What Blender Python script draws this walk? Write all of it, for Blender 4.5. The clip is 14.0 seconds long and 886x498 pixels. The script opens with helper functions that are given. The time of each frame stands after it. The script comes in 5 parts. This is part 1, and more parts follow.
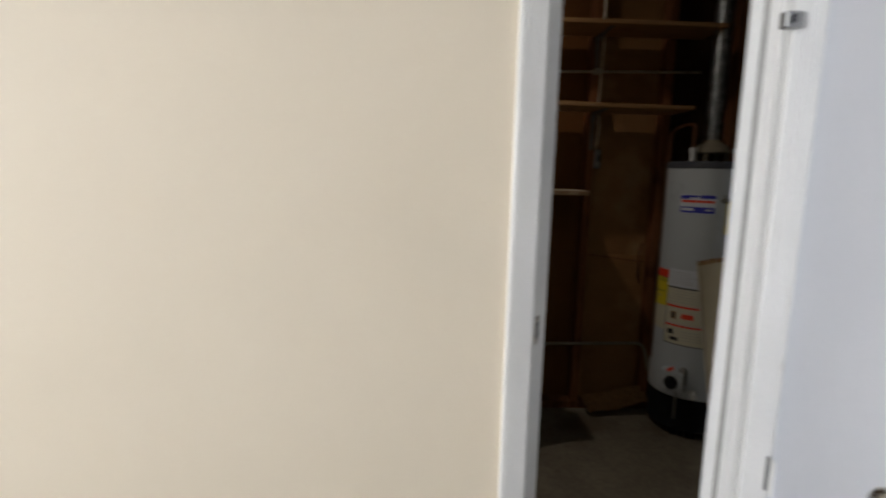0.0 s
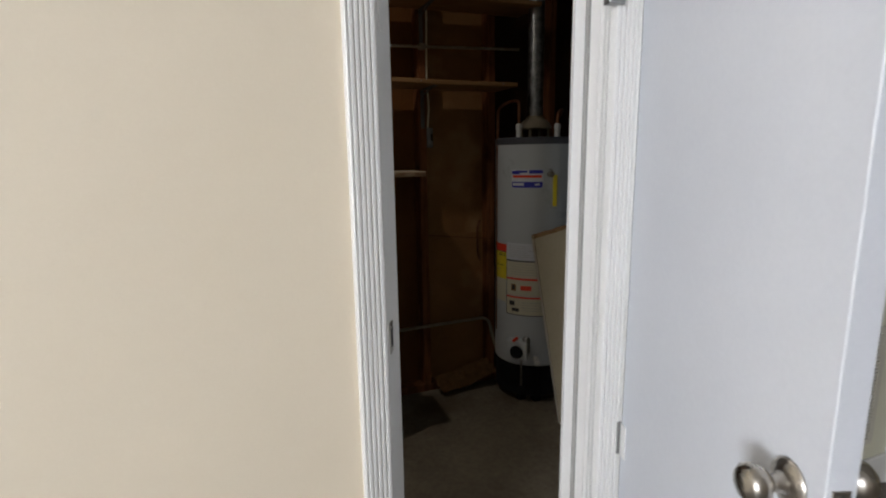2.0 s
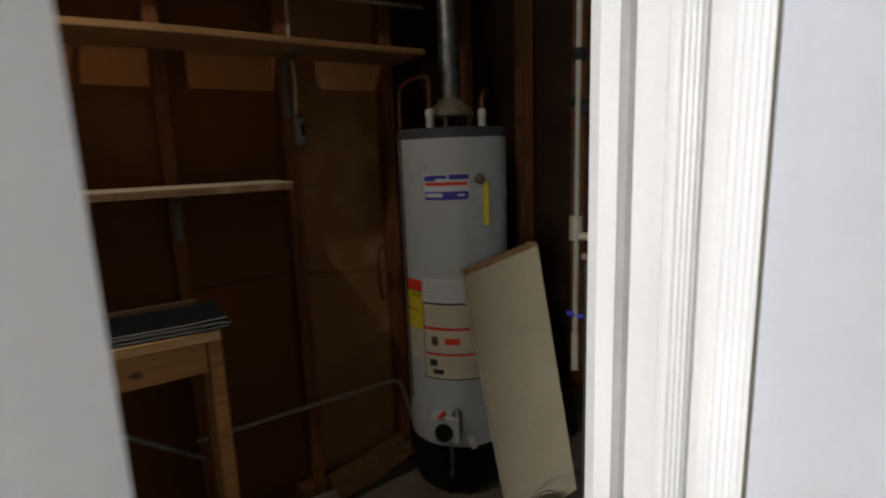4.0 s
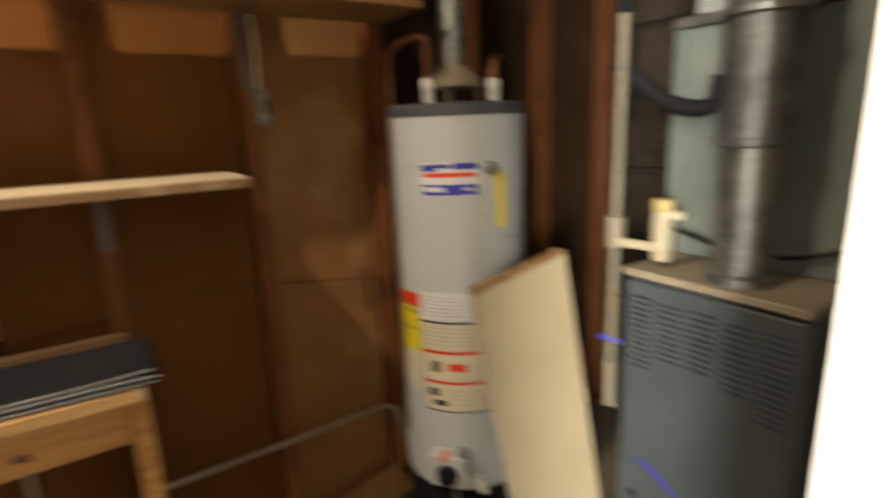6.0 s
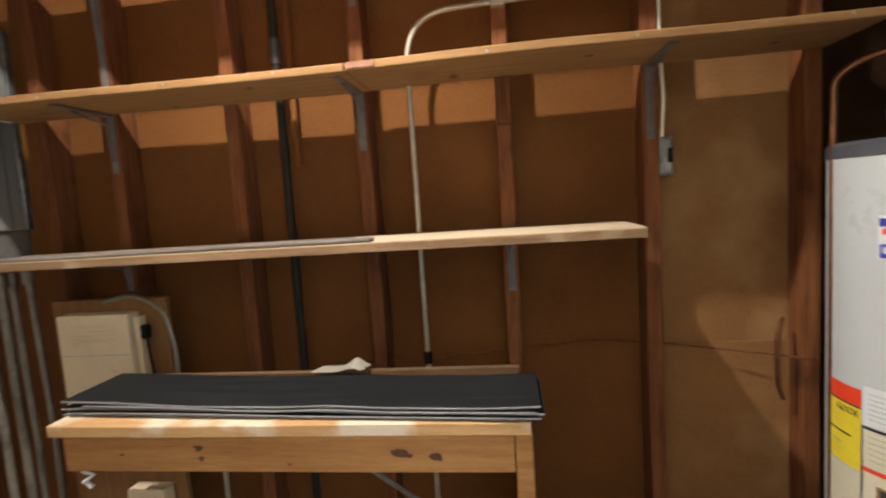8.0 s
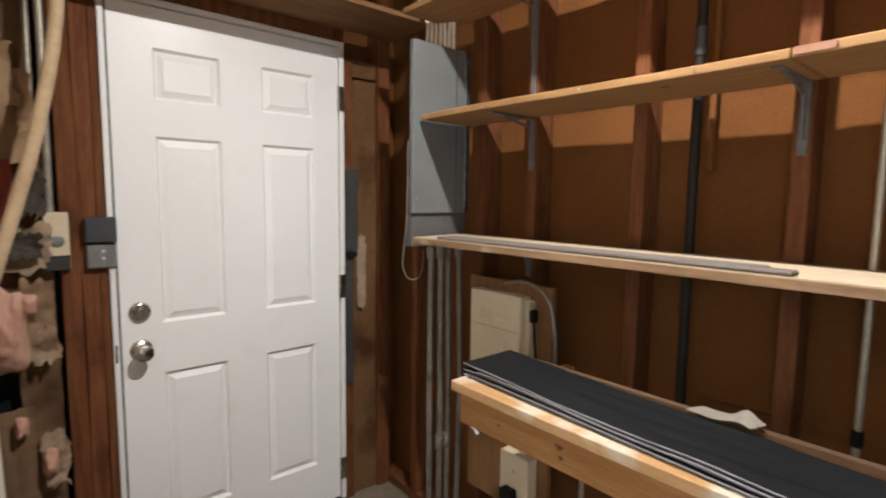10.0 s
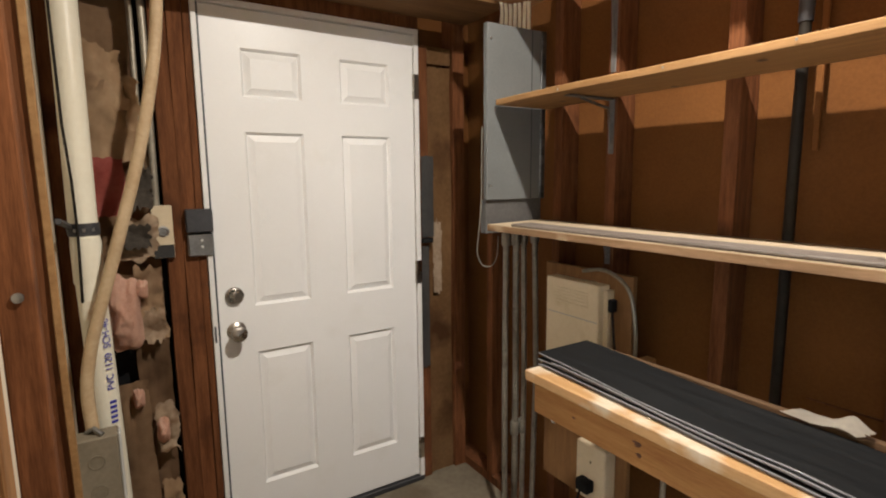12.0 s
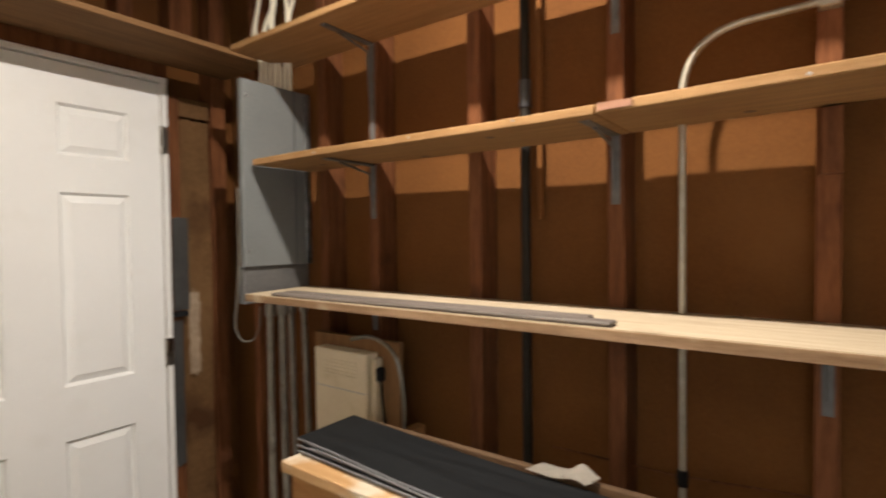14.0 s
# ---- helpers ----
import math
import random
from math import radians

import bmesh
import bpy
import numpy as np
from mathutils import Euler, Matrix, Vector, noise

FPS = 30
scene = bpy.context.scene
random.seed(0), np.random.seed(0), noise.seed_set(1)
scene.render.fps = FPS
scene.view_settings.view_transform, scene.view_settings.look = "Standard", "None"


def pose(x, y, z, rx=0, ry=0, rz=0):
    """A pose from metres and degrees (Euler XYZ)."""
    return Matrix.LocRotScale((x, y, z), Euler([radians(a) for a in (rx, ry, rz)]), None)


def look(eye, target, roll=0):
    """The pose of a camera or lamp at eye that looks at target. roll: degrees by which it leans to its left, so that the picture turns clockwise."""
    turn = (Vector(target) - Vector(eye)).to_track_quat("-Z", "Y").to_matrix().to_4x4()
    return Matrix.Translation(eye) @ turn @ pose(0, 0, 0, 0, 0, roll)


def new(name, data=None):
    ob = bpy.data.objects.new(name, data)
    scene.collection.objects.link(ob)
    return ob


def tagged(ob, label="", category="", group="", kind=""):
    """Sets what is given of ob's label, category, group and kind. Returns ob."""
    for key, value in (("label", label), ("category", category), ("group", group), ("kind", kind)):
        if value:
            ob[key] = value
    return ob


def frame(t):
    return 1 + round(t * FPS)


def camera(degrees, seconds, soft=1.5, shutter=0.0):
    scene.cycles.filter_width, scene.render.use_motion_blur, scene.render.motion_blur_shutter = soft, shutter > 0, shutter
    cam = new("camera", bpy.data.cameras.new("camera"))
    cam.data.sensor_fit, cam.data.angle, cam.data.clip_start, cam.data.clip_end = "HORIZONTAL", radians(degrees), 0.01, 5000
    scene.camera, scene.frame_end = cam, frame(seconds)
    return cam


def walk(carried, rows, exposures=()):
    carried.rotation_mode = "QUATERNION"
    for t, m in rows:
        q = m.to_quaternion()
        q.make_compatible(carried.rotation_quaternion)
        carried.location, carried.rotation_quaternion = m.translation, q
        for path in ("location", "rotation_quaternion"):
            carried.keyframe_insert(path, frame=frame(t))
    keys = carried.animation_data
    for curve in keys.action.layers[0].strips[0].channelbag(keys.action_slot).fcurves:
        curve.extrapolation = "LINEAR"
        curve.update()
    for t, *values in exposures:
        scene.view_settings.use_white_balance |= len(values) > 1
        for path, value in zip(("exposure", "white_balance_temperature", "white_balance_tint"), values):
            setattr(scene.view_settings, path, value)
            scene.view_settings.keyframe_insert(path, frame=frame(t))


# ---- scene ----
cam = camera(81.6, 14.0, soft=2.0, shutter=0.6)
PATH = [
    (0, (1.465, -2.711, 1.346), (1.557, -0.734, 1.06), 1.5),
    (0.5, (1.568, -2.715, 1.349), (1.927, -0.766, 1.075), -0.6),
    (1, (1.61, -2.687, 1.34), (2.162, -0.791, 1.024), -1.5),
    (1.5, (1.55, -2.628, 1.372), (2.195, -0.771, 1.0), -1.1),
    (2, (1.482, -2.544, 1.369), (2.185, -0.708, 1.003), -0.9),
    (2.5, (1.527, -2.436, 1.332), (2.175, -0.573, 1.005), -1.5),
    (3, (1.624, -2.258, 1.347), (2.246, -0.371, 1.12), -1.4),
    (3.5, (1.72, -2.075, 1.32), (2.511, -0.251, 1.108), -0.7),
    (3.7, (1.76, -1.958, 1.332), (2.669, -0.198, 1.054), -1.4),
    (5.8, (2.004, -1.481, 1.38), (3.335, -0.074, 0.907), -1.0),
    (6, (2.005, -1.483, 1.383), (3.051, 0.147, 0.916), -2.4),
    (6.5, (1.979, -1.457, 1.397), (2.419, 0.473, 1.112), -3.9),
    (7, (1.973, -1.433, 1.394), (2.021, 0.555, 1.184), -3.5),
    (7.5, (1.975, -1.417, 1.379), (1.836, 0.568, 1.178), -4.0),
    (8, (1.979, -1.417, 1.375), (1.718, 0.557, 1.184), -3.8),
    (8.4, (1.958, -1.45, 1.371), (1.441, 0.478, 1.253), -1.9),
    (8.5, (1.958, -1.458, 1.39), (1.361, 0.448, 1.279), -1.7),
    (9, (1.941, -1.394, 1.406), (0.913, 0.318, 1.289), -0.2),
    (11.5, (1.949, -1.33, 1.45), (0.277, -0.267, 1.171), -0.6),
    (12, (1.948, -1.331, 1.445), (0.266, -0.284, 1.172), -0.6),
    (12.5, (1.955, -1.331, 1.44), (0.271, -0.272, 1.234), -0.6),
    (13, (1.929, -1.299, 1.431), (0.357, -0.066, 1.352), -0.5),
    (13.3, (1.93, -1.297, 1.468), (0.518, 0.118, 1.397), -0.7),
    (13.5, (1.932, -1.277, 1.447), (0.585, 0.201, 1.403), -0.6),
    (14, (1.958, -1.192, 1.458), (0.784, 0.427, 1.408), -0.7),
]
EXPOSURES = [
    (0.0, 0.3, 6400, 10), (3.5, 0.4, 6400, 10), (4.0, 0.7, 6600, 10), (5.0, 1.75, 7000, 10), (5.8, 2.6, 8200, 10), (6.1, 2.95, 8000, 10), (6.5, 3.3, 7000, 10),
    (8.1, 3.42, 6300, 10), (8.5, 3.5, 5500, 10), (9.2, 3.45, 5300, 10), (10.6, 3.3, 6500, 10), (14.0, 3.28, 6550, 10),
]
walk(cam, [(t, look(eye, target, roll)) for t, eye, target, roll in PATH], EXPOSURES)

# ---- world and lights ----
world = bpy.data.worlds.new("sky")
scene.world = world
world.use_nodes = True
wn = world.node_tree.nodes
sky = wn.new("ShaderNodeTexSky")
sky.sky_type = "NISHITA"
sky.sun_disc = False
sky.sun_elevation, sky.sun_rotation = radians(40), radians(120)
wn["Background"].inputs["Strength"].default_value = 0.1
world.node_tree.links.new(sky.outputs["Color"], wn["Background"].inputs["Color"])

WINDOW_POWER, CLOSET_POWER = 215.0, 4.8


def area_lamp(name, matrix, sx, sy, power, color):
    data = bpy.data.lights.new(name, "AREA")
    data.shape, data.size, data.size_y, data.energy, data.color = "RECTANGLE", sx, sy, power, color
    ob = new(name, data)
    ob.matrix_world = matrix
    return ob


# daylight in the window opening of the room
area_lamp("window_daylight", look((-2.86, -5.0, 1.75), (1.4, -1.6, 1.4)), 1.9, 1.2, WINDOW_POWER, (0.93, 0.96, 1.0))
# small disc fixture under the closet ceiling, shining down
closet_light = bpy.data.lights.new("closet_light", "AREA")
closet_light.shape, closet_light.size = "DISK", 0.06
closet_light.energy, closet_light.color = CLOSET_POWER, (1.0, 0.915, 0.81)
new("closet_light", closet_light).matrix_world = pose(1.45, -0.64, 2.52)


# ---- materials ----
def surface(name, dark, light, rough=0.6, metal=0.0, scale=6.0, stretch=(1, 1, 1), fine=60.0, bump=0.15, mix=(0.35, 0.65), rough_var=0.12, stain=None, stain_scale=2.0, stain_at=(0.55, 0.7), coat=0.0, spec=0.5, objvar=0.0):
    m = bpy.data.materials.new(name)
    m.use_nodes = True
    nt = m.node_tree
    n, link = nt.nodes, nt.links.new
    p = n["Principled BSDF"]
    tc = n.new("ShaderNodeTexCoord")
    mp = n.new("ShaderNodeMapping")
    mp.inputs["Scale"].default_value = stretch
    link(tc.outputs["Object"], mp.inputs["Vector"])
    info = n.new("ShaderNodeObjectInfo")
    shift = n.new("ShaderNodeVectorMath")
    shift.operation = "ADD"
    comb = n.new("ShaderNodeMath")
    comb.operation = "MULTIPLY"
    comb.inputs[1].default_value = 37.0
    link(info.outputs["Random"], comb.inputs[0])
    link(mp.outputs["Vector"], shift.inputs[0])
    link(comb.outputs[0], shift.inputs[1])
    a = n.new("ShaderNodeTexNoise")
    a.inputs["Scale"].default_value, a.inputs["Detail"].default_value, a.inputs["Roughness"].default_value = scale, 6, 0.6
    b = n.new("ShaderNodeTexNoise")
    b.inputs["Scale"].default_value, b.inputs["Detail"].default_value = fine, 3
    link(shift.outputs["Vector"], a.inputs["Vector"])
    link(shift.outputs["Vector"], b.inputs["Vector"])
    both = n.new("ShaderNodeMix")
    both.data_type = "FLOAT"
    both.inputs[0].default_value = 0.3
    link(a.outputs["Fac"], both.inputs[2])
    link(b.outputs["Fac"], both.inputs[3])
    ramp = n.new("ShaderNodeValToRGB")
    ramp.color_ramp.elements[0].position, ramp.color_ramp.elements[1].position = mix
    ramp.color_ramp.elements[0].color, ramp.color_ramp.elements[1].color = (*dark, 1), (*light, 1)
    link(both.outputs[0], ramp.inputs["Fac"])
    col = ramp.outputs["Color"]
    if stain:
        c = n.new("ShaderNodeTexNoise")
        c.inputs["Scale"].default_value, c.inputs["Detail"].default_value = stain_scale, 5
        add = n.new("ShaderNodeVectorMath")
        add.operation = "ADD"
        link(tc.outputs["Object"], add.inputs[0])
        link(comb.outputs[0], add.inputs[1])
        link(add.outputs["Vector"], c.inputs["Vector"])
        r2 = n.new("ShaderNodeValToRGB")
        r2.color_ramp.elements[0].position, r2.color_ramp.elements[1].position = stain_at
        link(c.outputs["Fac"], r2.inputs["Fac"])
        mx = n.new("ShaderNodeMix")
        mx.data_type = "RGBA"
        link(r2.outputs["Color"], mx.inputs[0])
        link(col, mx.inputs[6])
        mx.inputs[7].default_value = (*stain, 1)
        col = mx.outputs[2]
    if objvar:
        hsv = n.new("ShaderNodeHueSaturation")
        mr = n.new("ShaderNodeMapRange")
        mr.inputs["To Min"].default_value, mr.inputs["To Max"].default_value = 1 - objvar, 1 + objvar
        link(info.outputs["Random"], mr.inputs["Value"])
        link(mr.outputs["Result"], hsv.inputs["Value"])
        link(col, hsv.inputs["Color"])
        col = hsv.outputs["Color"]
    link(col, p.inputs["Base Color"])
    rr = n.new("ShaderNodeMapRange")
    rr.inputs["To Min"].default_value, rr.inputs["To Max"].default_value = max(0.02, rough - rough_var), min(1, rough + rough_var)
    link(a.outputs["Fac"], rr.inputs["Value"])
    link(rr.outputs["Result"], p.inputs["Roughness"])
    p.inputs["Metallic"].default_value = metal
    p.inputs["Specular IOR Level"].default_value = spec
    p.inputs["Coat Weight"].default_value = coat
    if bump:
        bp = n.new("ShaderNodeBump")
        bp.inputs["Strength"].default_value, bp.inputs["Distance"].default_value = bump, 0.004
        link(both.outputs[0], bp.inputs["Height"])
        link(bp.outputs["Normal"], p.inputs["Normal"])
    return m


M_CREAM = surface("cream_wall_paint", (0.66, 0.58, 0.45), (0.69, 0.61, 0.48), 0.7, scale=1.2, fine=180, bump=0.12)
M_TRIM = surface("white_trim_paint", (0.74, 0.73, 0.71), (0.80, 0.79, 0.77), 0.4, scale=3, fine=90, bump=0.05, stain=(0.62, 0.6, 0.56), stain_scale=9, stain_at=(0.66, 0.8))
# white paint, with the skylight's bluish dimmer tone put into its colour
M_LEAF = surface("skylit_white_door_paint", (0.6, 0.62, 0.67), (0.65, 0.67, 0.715), 0.45, scale=2, fine=120, bump=0.06)
M_DOOR = surface("white_steel_door_paint", (0.78, 0.78, 0.77), (0.82, 0.82, 0.81), 0.38, scale=2, fine=150, bump=0.05, stain=(0.74, 0.73, 0.7), stain_scale=5, stain_at=(0.6, 0.85))
M_NICKEL = surface("brushed_nickel", (0.42, 0.39, 0.35), (0.55, 0.51, 0.46), 0.28, 1.0, scale=14, fine=200, bump=0.03)
M_STEEL = surface("dull_steel", (0.28, 0.28, 0.28), (0.42, 0.42, 0.41), 0.4, 1.0, scale=10, fine=120, bump=0.08)
M_DARKMETAL = surface("dark_grey_metal", (0.035, 0.036, 0.04), (0.07, 0.07, 0.075), 0.5, 0.3, scale=8)
M_GALV = surface("galvanised_sheet", (0.16, 0.168, 0.172), (0.32, 0.332, 0.338), 0.4, 0.9, scale=22, fine=70, bump=0.06, mix=(0.4, 0.6), stain=(0.25, 0.25, 0.24), stain_scale=7)
M_GALVDULL = surface("dull_spangled_zinc", (0.1, 0.102, 0.104), (0.24, 0.245, 0.25), 0.48, 0.85, scale=18, fine=60, bump=0.06, mix=(0.38, 0.62))
M_UPDUCT = surface("pale_zinc_sheet", (0.3, 0.33, 0.33), (0.42, 0.45, 0.45), 0.45, 0.3, scale=8, fine=60, bump=0.05)
M_OLDPIPE = surface("dull_dark_zinc", (0.15, 0.135, 0.108), (0.27, 0.245, 0.2), 0.45, 0.5, scale=18, fine=80, bump=0.06, stain=(0.06, 0.045, 0.03), stain_scale=9)
# beige wall paint with the greenish cast of bounced light put into it
M_TINTEDWALL = surface("light_tinted_wall_paint", (0.67, 0.65, 0.52), (0.7, 0.68, 0.55), 0.7, scale=1.2, fine=180, bump=0.12)
M_BLOCK = surface("sooty_grey_brown_block", (0.03, 0.022, 0.017), (0.065, 0.05, 0.038), 0.9, scale=6, fine=50, bump=0.5, objvar=0.3, spec=0.12)
M_BRKT = surface("grey_painted_steel", (0.085, 0.084, 0.082), (0.15, 0.148, 0.146), 0.5, 0.2, scale=14, fine=70, bump=0.06, stain=(0.09, 0.06, 0.04), stain_scale=12)
M_EMT = surface("zinc_conduit", (0.3, 0.27, 0.21), (0.46, 0.42, 0.34), 0.45, 0.5, scale=18, fine=90, bump=0.06, stain=(0.22, 0.16, 0.1), stain_scale=14, stain_at=(0.6, 0.8))
M_COPPER = surface("tarnished_copper", (0.13, 0.055, 0.028), (0.3, 0.135, 0.07), 0.42, 0.9, scale=20, fine=90, bump=0.08)
M_STUD = surface("aged_stud_timber", (0.085, 0.03, 0.011), (0.2, 0.078, 0.032), 0.75, scale=9, stretch=(6, 6, 0.5), fine=70, bump=0.3, stain=(0.06, 0.022, 0.01), stain_scale=5, stain_at=(0.58, 0.72), objvar=0.2, spec=0.12)
M_BACKBOARD = surface("dusty_brown_board", (0.07, 0.04, 0.022), (0.13, 0.08, 0.045), 0.8, scale=7, stretch=(0.5, 7, 7), fine=70, bump=0.2, spec=0.12)
M_GOLDSTUD = surface("golden_stud_timber", (0.14, 0.064, 0.025), (0.3, 0.155, 0.067), 0.7, scale=9, stretch=(6, 6, 0.5), fine=70, bump=0.3, stain=(0.1, 0.04, 0.016), stain_scale=5, stain_at=(0.58, 0.72), spec=0.12)
M_BENCHTOP = surface("paint_smeared_pine", (0.36, 0.2, 0.085), (0.5, 0.31, 0.15), 0.6, scale=6, stretch=(0.6, 9, 9), fine=70, bump=0.2, stain=(0.55, 0.47, 0.36), stain_scale=6, stain_at=(0.5, 0.6), spec=0.12)
M_FIBRE = surface("brown_fibreboard_sheathing", (0.1, 0.038, 0.0105), (0.148, 0.059, 0.0165), 0.9, scale=2.2, fine=140, bump=0.22, stain=(0.175, 0.075, 0.0235), stain_scale=1.8, stain_at=(0.56, 0.8), spec=0.12)
# fibreboard with the dark behind the heater put into its colour
M_FIBRESHADE = surface("shade_darkened_fibreboard", (0.022, 0.011, 0.006), (0.05, 0.026, 0.013), 0.9, scale=3, fine=120, bump=0.25, stain=(0.07, 0.035, 0.017), stain_scale=2.5, spec=0.1)
M_FIBREPALE = surface("daylit_dusty_fibreboard", (0.19, 0.09, 0.034), (0.275, 0.142, 0.057), 0.9, scale=2.6, fine=140, bump=0.22, stain=(0.35, 0.21, 0.1), stain_scale=3.2, stain_at=(0.55, 0.75), spec=0.12)
M_PLY = surface("brown_plywood", (0.14, 0.07, 0.028), (0.21, 0.112, 0.047), 0.75, scale=7, stretch=(6, 6, 0.6), fine=80, bump=0.15, spec=0.12)
M_PIPEBLACK = surface("black_iron_pipe", (0.011, 0.009, 0.007), (0.022, 0.018, 0.014), 0.6, scale=14, fine=80, bump=0.1, spec=0.15)
M_PVCOLD = surface("dusty_old_pvc", (0.17, 0.15, 0.11), (0.25, 0.22, 0.165), 0.6, scale=5, fine=70, bump=0.05, stain=(0.2, 0.15, 0.09), stain_scale=8)
M_SHELF = surface("pine_shelf_board", (0.22, 0.118, 0.048), (0.33, 0.19, 0.085), 0.65, scale=7, stretch=(0.5, 7, 7), fine=80, bump=0.2, stain=(0.22, 0.11, 0.05), stain_scale=4, stain_at=(0.6, 0.75), objvar=0.08, spec=0.12)
# shelf pine darkened: the shadow on its underside is put into the colour
M_DOORSHELF = surface("shade_darkened_shelf", (0.15, 0.076, 0.033), (0.24, 0.132, 0.06), 0.7, scale=7, stretch=(7, 0.5, 7), fine=80, bump=0.2, spec=0.12)
M_PALE = surface("pale_grey_pine", (0.36, 0.28, 0.185), (0.52, 0.43, 0.31), 0.7, scale=7, stretch=(0.5, 7, 7), fine=80, bump=0.2, stain=(0.2, 0.14, 0.09), stain_scale=4, stain_at=(0.6, 0.75), spec=0.12)
M_EDGEWOOD = surface("brown_sawn_edge", (0.17, 0.1, 0.052), (0.3, 0.19, 0.11), 0.75, scale=8, stretch=(0.5, 8, 8), fine=80, bump=0.25, stain=(0.42, 0.33, 0.22), stain_scale=5, stain_at=(0.58, 0.7), spec=0.12)
M_BENCH = surface("bench_pine", (0.25, 0.112, 0.037), (0.4, 0.21, 0.08), 0.6, scale=6, stretch=(0.6, 9, 9), fine=70, bump=0.15, objvar=0.06, spec=0.12)
M_KNOT = surface("knot_wood", (0.045, 0.016, 0.006), (0.12, 0.042, 0.016), 0.6, scale=30)
M_GREYWOOD = surface("weathered_grey_trim", (0.075, 0.06, 0.05), (0.17, 0.14, 0.12), 0.7, scale=7, stretch=(0.5, 8, 8), fine=70)
M_PLANK = surface("charcoal_vinyl_plank", (0.0062, 0.0066, 0.0072), (0.0125, 0.0132, 0.0142), 0.68, scale=8, stretch=(0.6, 7, 7), fine=90, bump=0.1, stain=(0.06, 0.06, 0.06), stain_scale=30, stain_at=(0.74, 0.8), spec=0.14)
M_PLANKEDGE = surface("grey_vinyl_core", (0.1, 0.1, 0.105), (0.2, 0.2, 0.205), 0.6, scale=20, stretch=(0.4, 6, 6))
M_CONCRETE = surface("stained_concrete", (0.12, 0.098, 0.07), (0.21, 0.178, 0.13), 0.8, scale=2.2, fine=45, bump=0.25, stain=(0.1, 0.075, 0.05), stain_scale=2.5, spec=0.12)
M_FLOOR = surface("grey_brown_plank_floor", (0.1, 0.085, 0.07), (0.17, 0.145, 0.12), 0.5, scale=4, stretch=(0.6, 6, 6))
M_HEATER = surface("grey_enamel", (0.47, 0.5, 0.515), (0.51, 0.54, 0.555), 0.3, scale=2, fine=160, bump=0.04, stain=(0.44, 0.47, 0.48), stain_scale=5, stain_at=(0.62, 0.85))
M_CAP = surface("dark_grey_cap", (0.05, 0.052, 0.065), (0.075, 0.078, 0.09), 0.5, scale=5)
M_BLACK = surface("black_plastic", (0.007, 0.007, 0.008), (0.014, 0.014, 0.015), 0.75, scale=8, spec=0.12)
M_PVC = surface("cream_pvc", (0.76, 0.71, 0.57), (0.84, 0.8, 0.66), 0.4, scale=4, fine=60, bump=0.04, stain=(0.42, 0.24, 0.11), stain_scale=7, stain_at=(0.66, 0.78))
M_YELLOWCAP = surface("yellowed_pvc", (0.38, 0.29, 0.12), (0.46, 0.36, 0.17), 0.5, scale=5, fine=60, bump=0.04)
M_PVCDUSTY = surface("dusty_cream_pvc", (0.36, 0.32, 0.22), (0.46, 0.41, 0.3), 0.5, scale=5, fine=60, bump=0.04, stain=(0.3, 0.23, 0.13), stain_scale=9)
M_HOSE = surface("tan_flexible_cable", (0.42, 0.29, 0.16), (0.56, 0.42, 0.26), 0.6, scale=10, fine=90)
M_KRAFT = surface("kraft_paper", (0.45, 0.3, 0.175), (0.6, 0.43, 0.27), 0.8, scale=3, fine=40, bump=0.2, stain=(0.24, 0.14, 0.08), stain_scale=6, stain_at=(0.58, 0.75), spec=0.12)
# darker copy of M_KRAFT: the bay's shade is put into its colour
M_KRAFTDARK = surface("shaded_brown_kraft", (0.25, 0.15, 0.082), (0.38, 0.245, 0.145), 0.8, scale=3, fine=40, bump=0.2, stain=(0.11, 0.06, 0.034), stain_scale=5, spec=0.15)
M_KRAFTPALE = surface("pale_torn_paper", (0.42, 0.3, 0.2), (0.66, 0.53, 0.39), 0.9, scale=6, fine=50, bump=0.4, stain=(0.3, 0.18, 0.1), stain_scale=14, spec=0.12)
M_PINK = surface("pink_glass_wool", (0.72, 0.42, 0.3), (0.86, 0.6, 0.46), 0.95, scale=14, fine=110, bump=0.5)
M_RED = surface("red_paper_label", (0.36, 0.07, 0.055), (0.5, 0.14, 0.11), 0.7, scale=12)
M_PANELGREY = surface("grey_electrical_enamel", (0.118, 0.126, 0.125), (0.155, 0.164, 0.162), 0.4, scale=3, fine=120, bump=0.04, stain=(0.2, 0.2, 0.2), stain_scale=7, stain_at=(0.64, 0.85))
M_BEIGE = surface("beige_plastic_housing", (0.56, 0.46, 0.31), (0.64, 0.54, 0.38), 0.5, scale=3, fine=90, bump=0.05, stain=(0.45, 0.35, 0.22), stain_scale=8, stain_at=(0.6, 0.8))
M_GYPSUM = surface("cream_drywall_face", (0.42, 0.35, 0.225), (0.49, 0.415, 0.28), 0.85, scale=3, fine=90, bump=0.1)
# pale plaster core, made brighter for the light that falls on this edge
M_PALEEDGE = surface("lit_pale_plaster_edge", (0.66, 0.61, 0.5), (0.78, 0.73, 0.62), 0.9, scale=14, fine=90, bump=0.3)
M_LINING = surface("dusty_kraft_lining", (0.2, 0.105, 0.045), (0.33, 0.185, 0.085), 0.85, scale=3, fine=60, bump=0.2, stain=(0.11, 0.05, 0.022), stain_scale=3.5, stain_at=(0.52, 0.66), spec=0.15)
M_TARGREY = surface("grey_tar_paper", (0.066, 0.064, 0.064), (0.11, 0.106, 0.104), 0.7, scale=5, fine=70, bump=0.1)
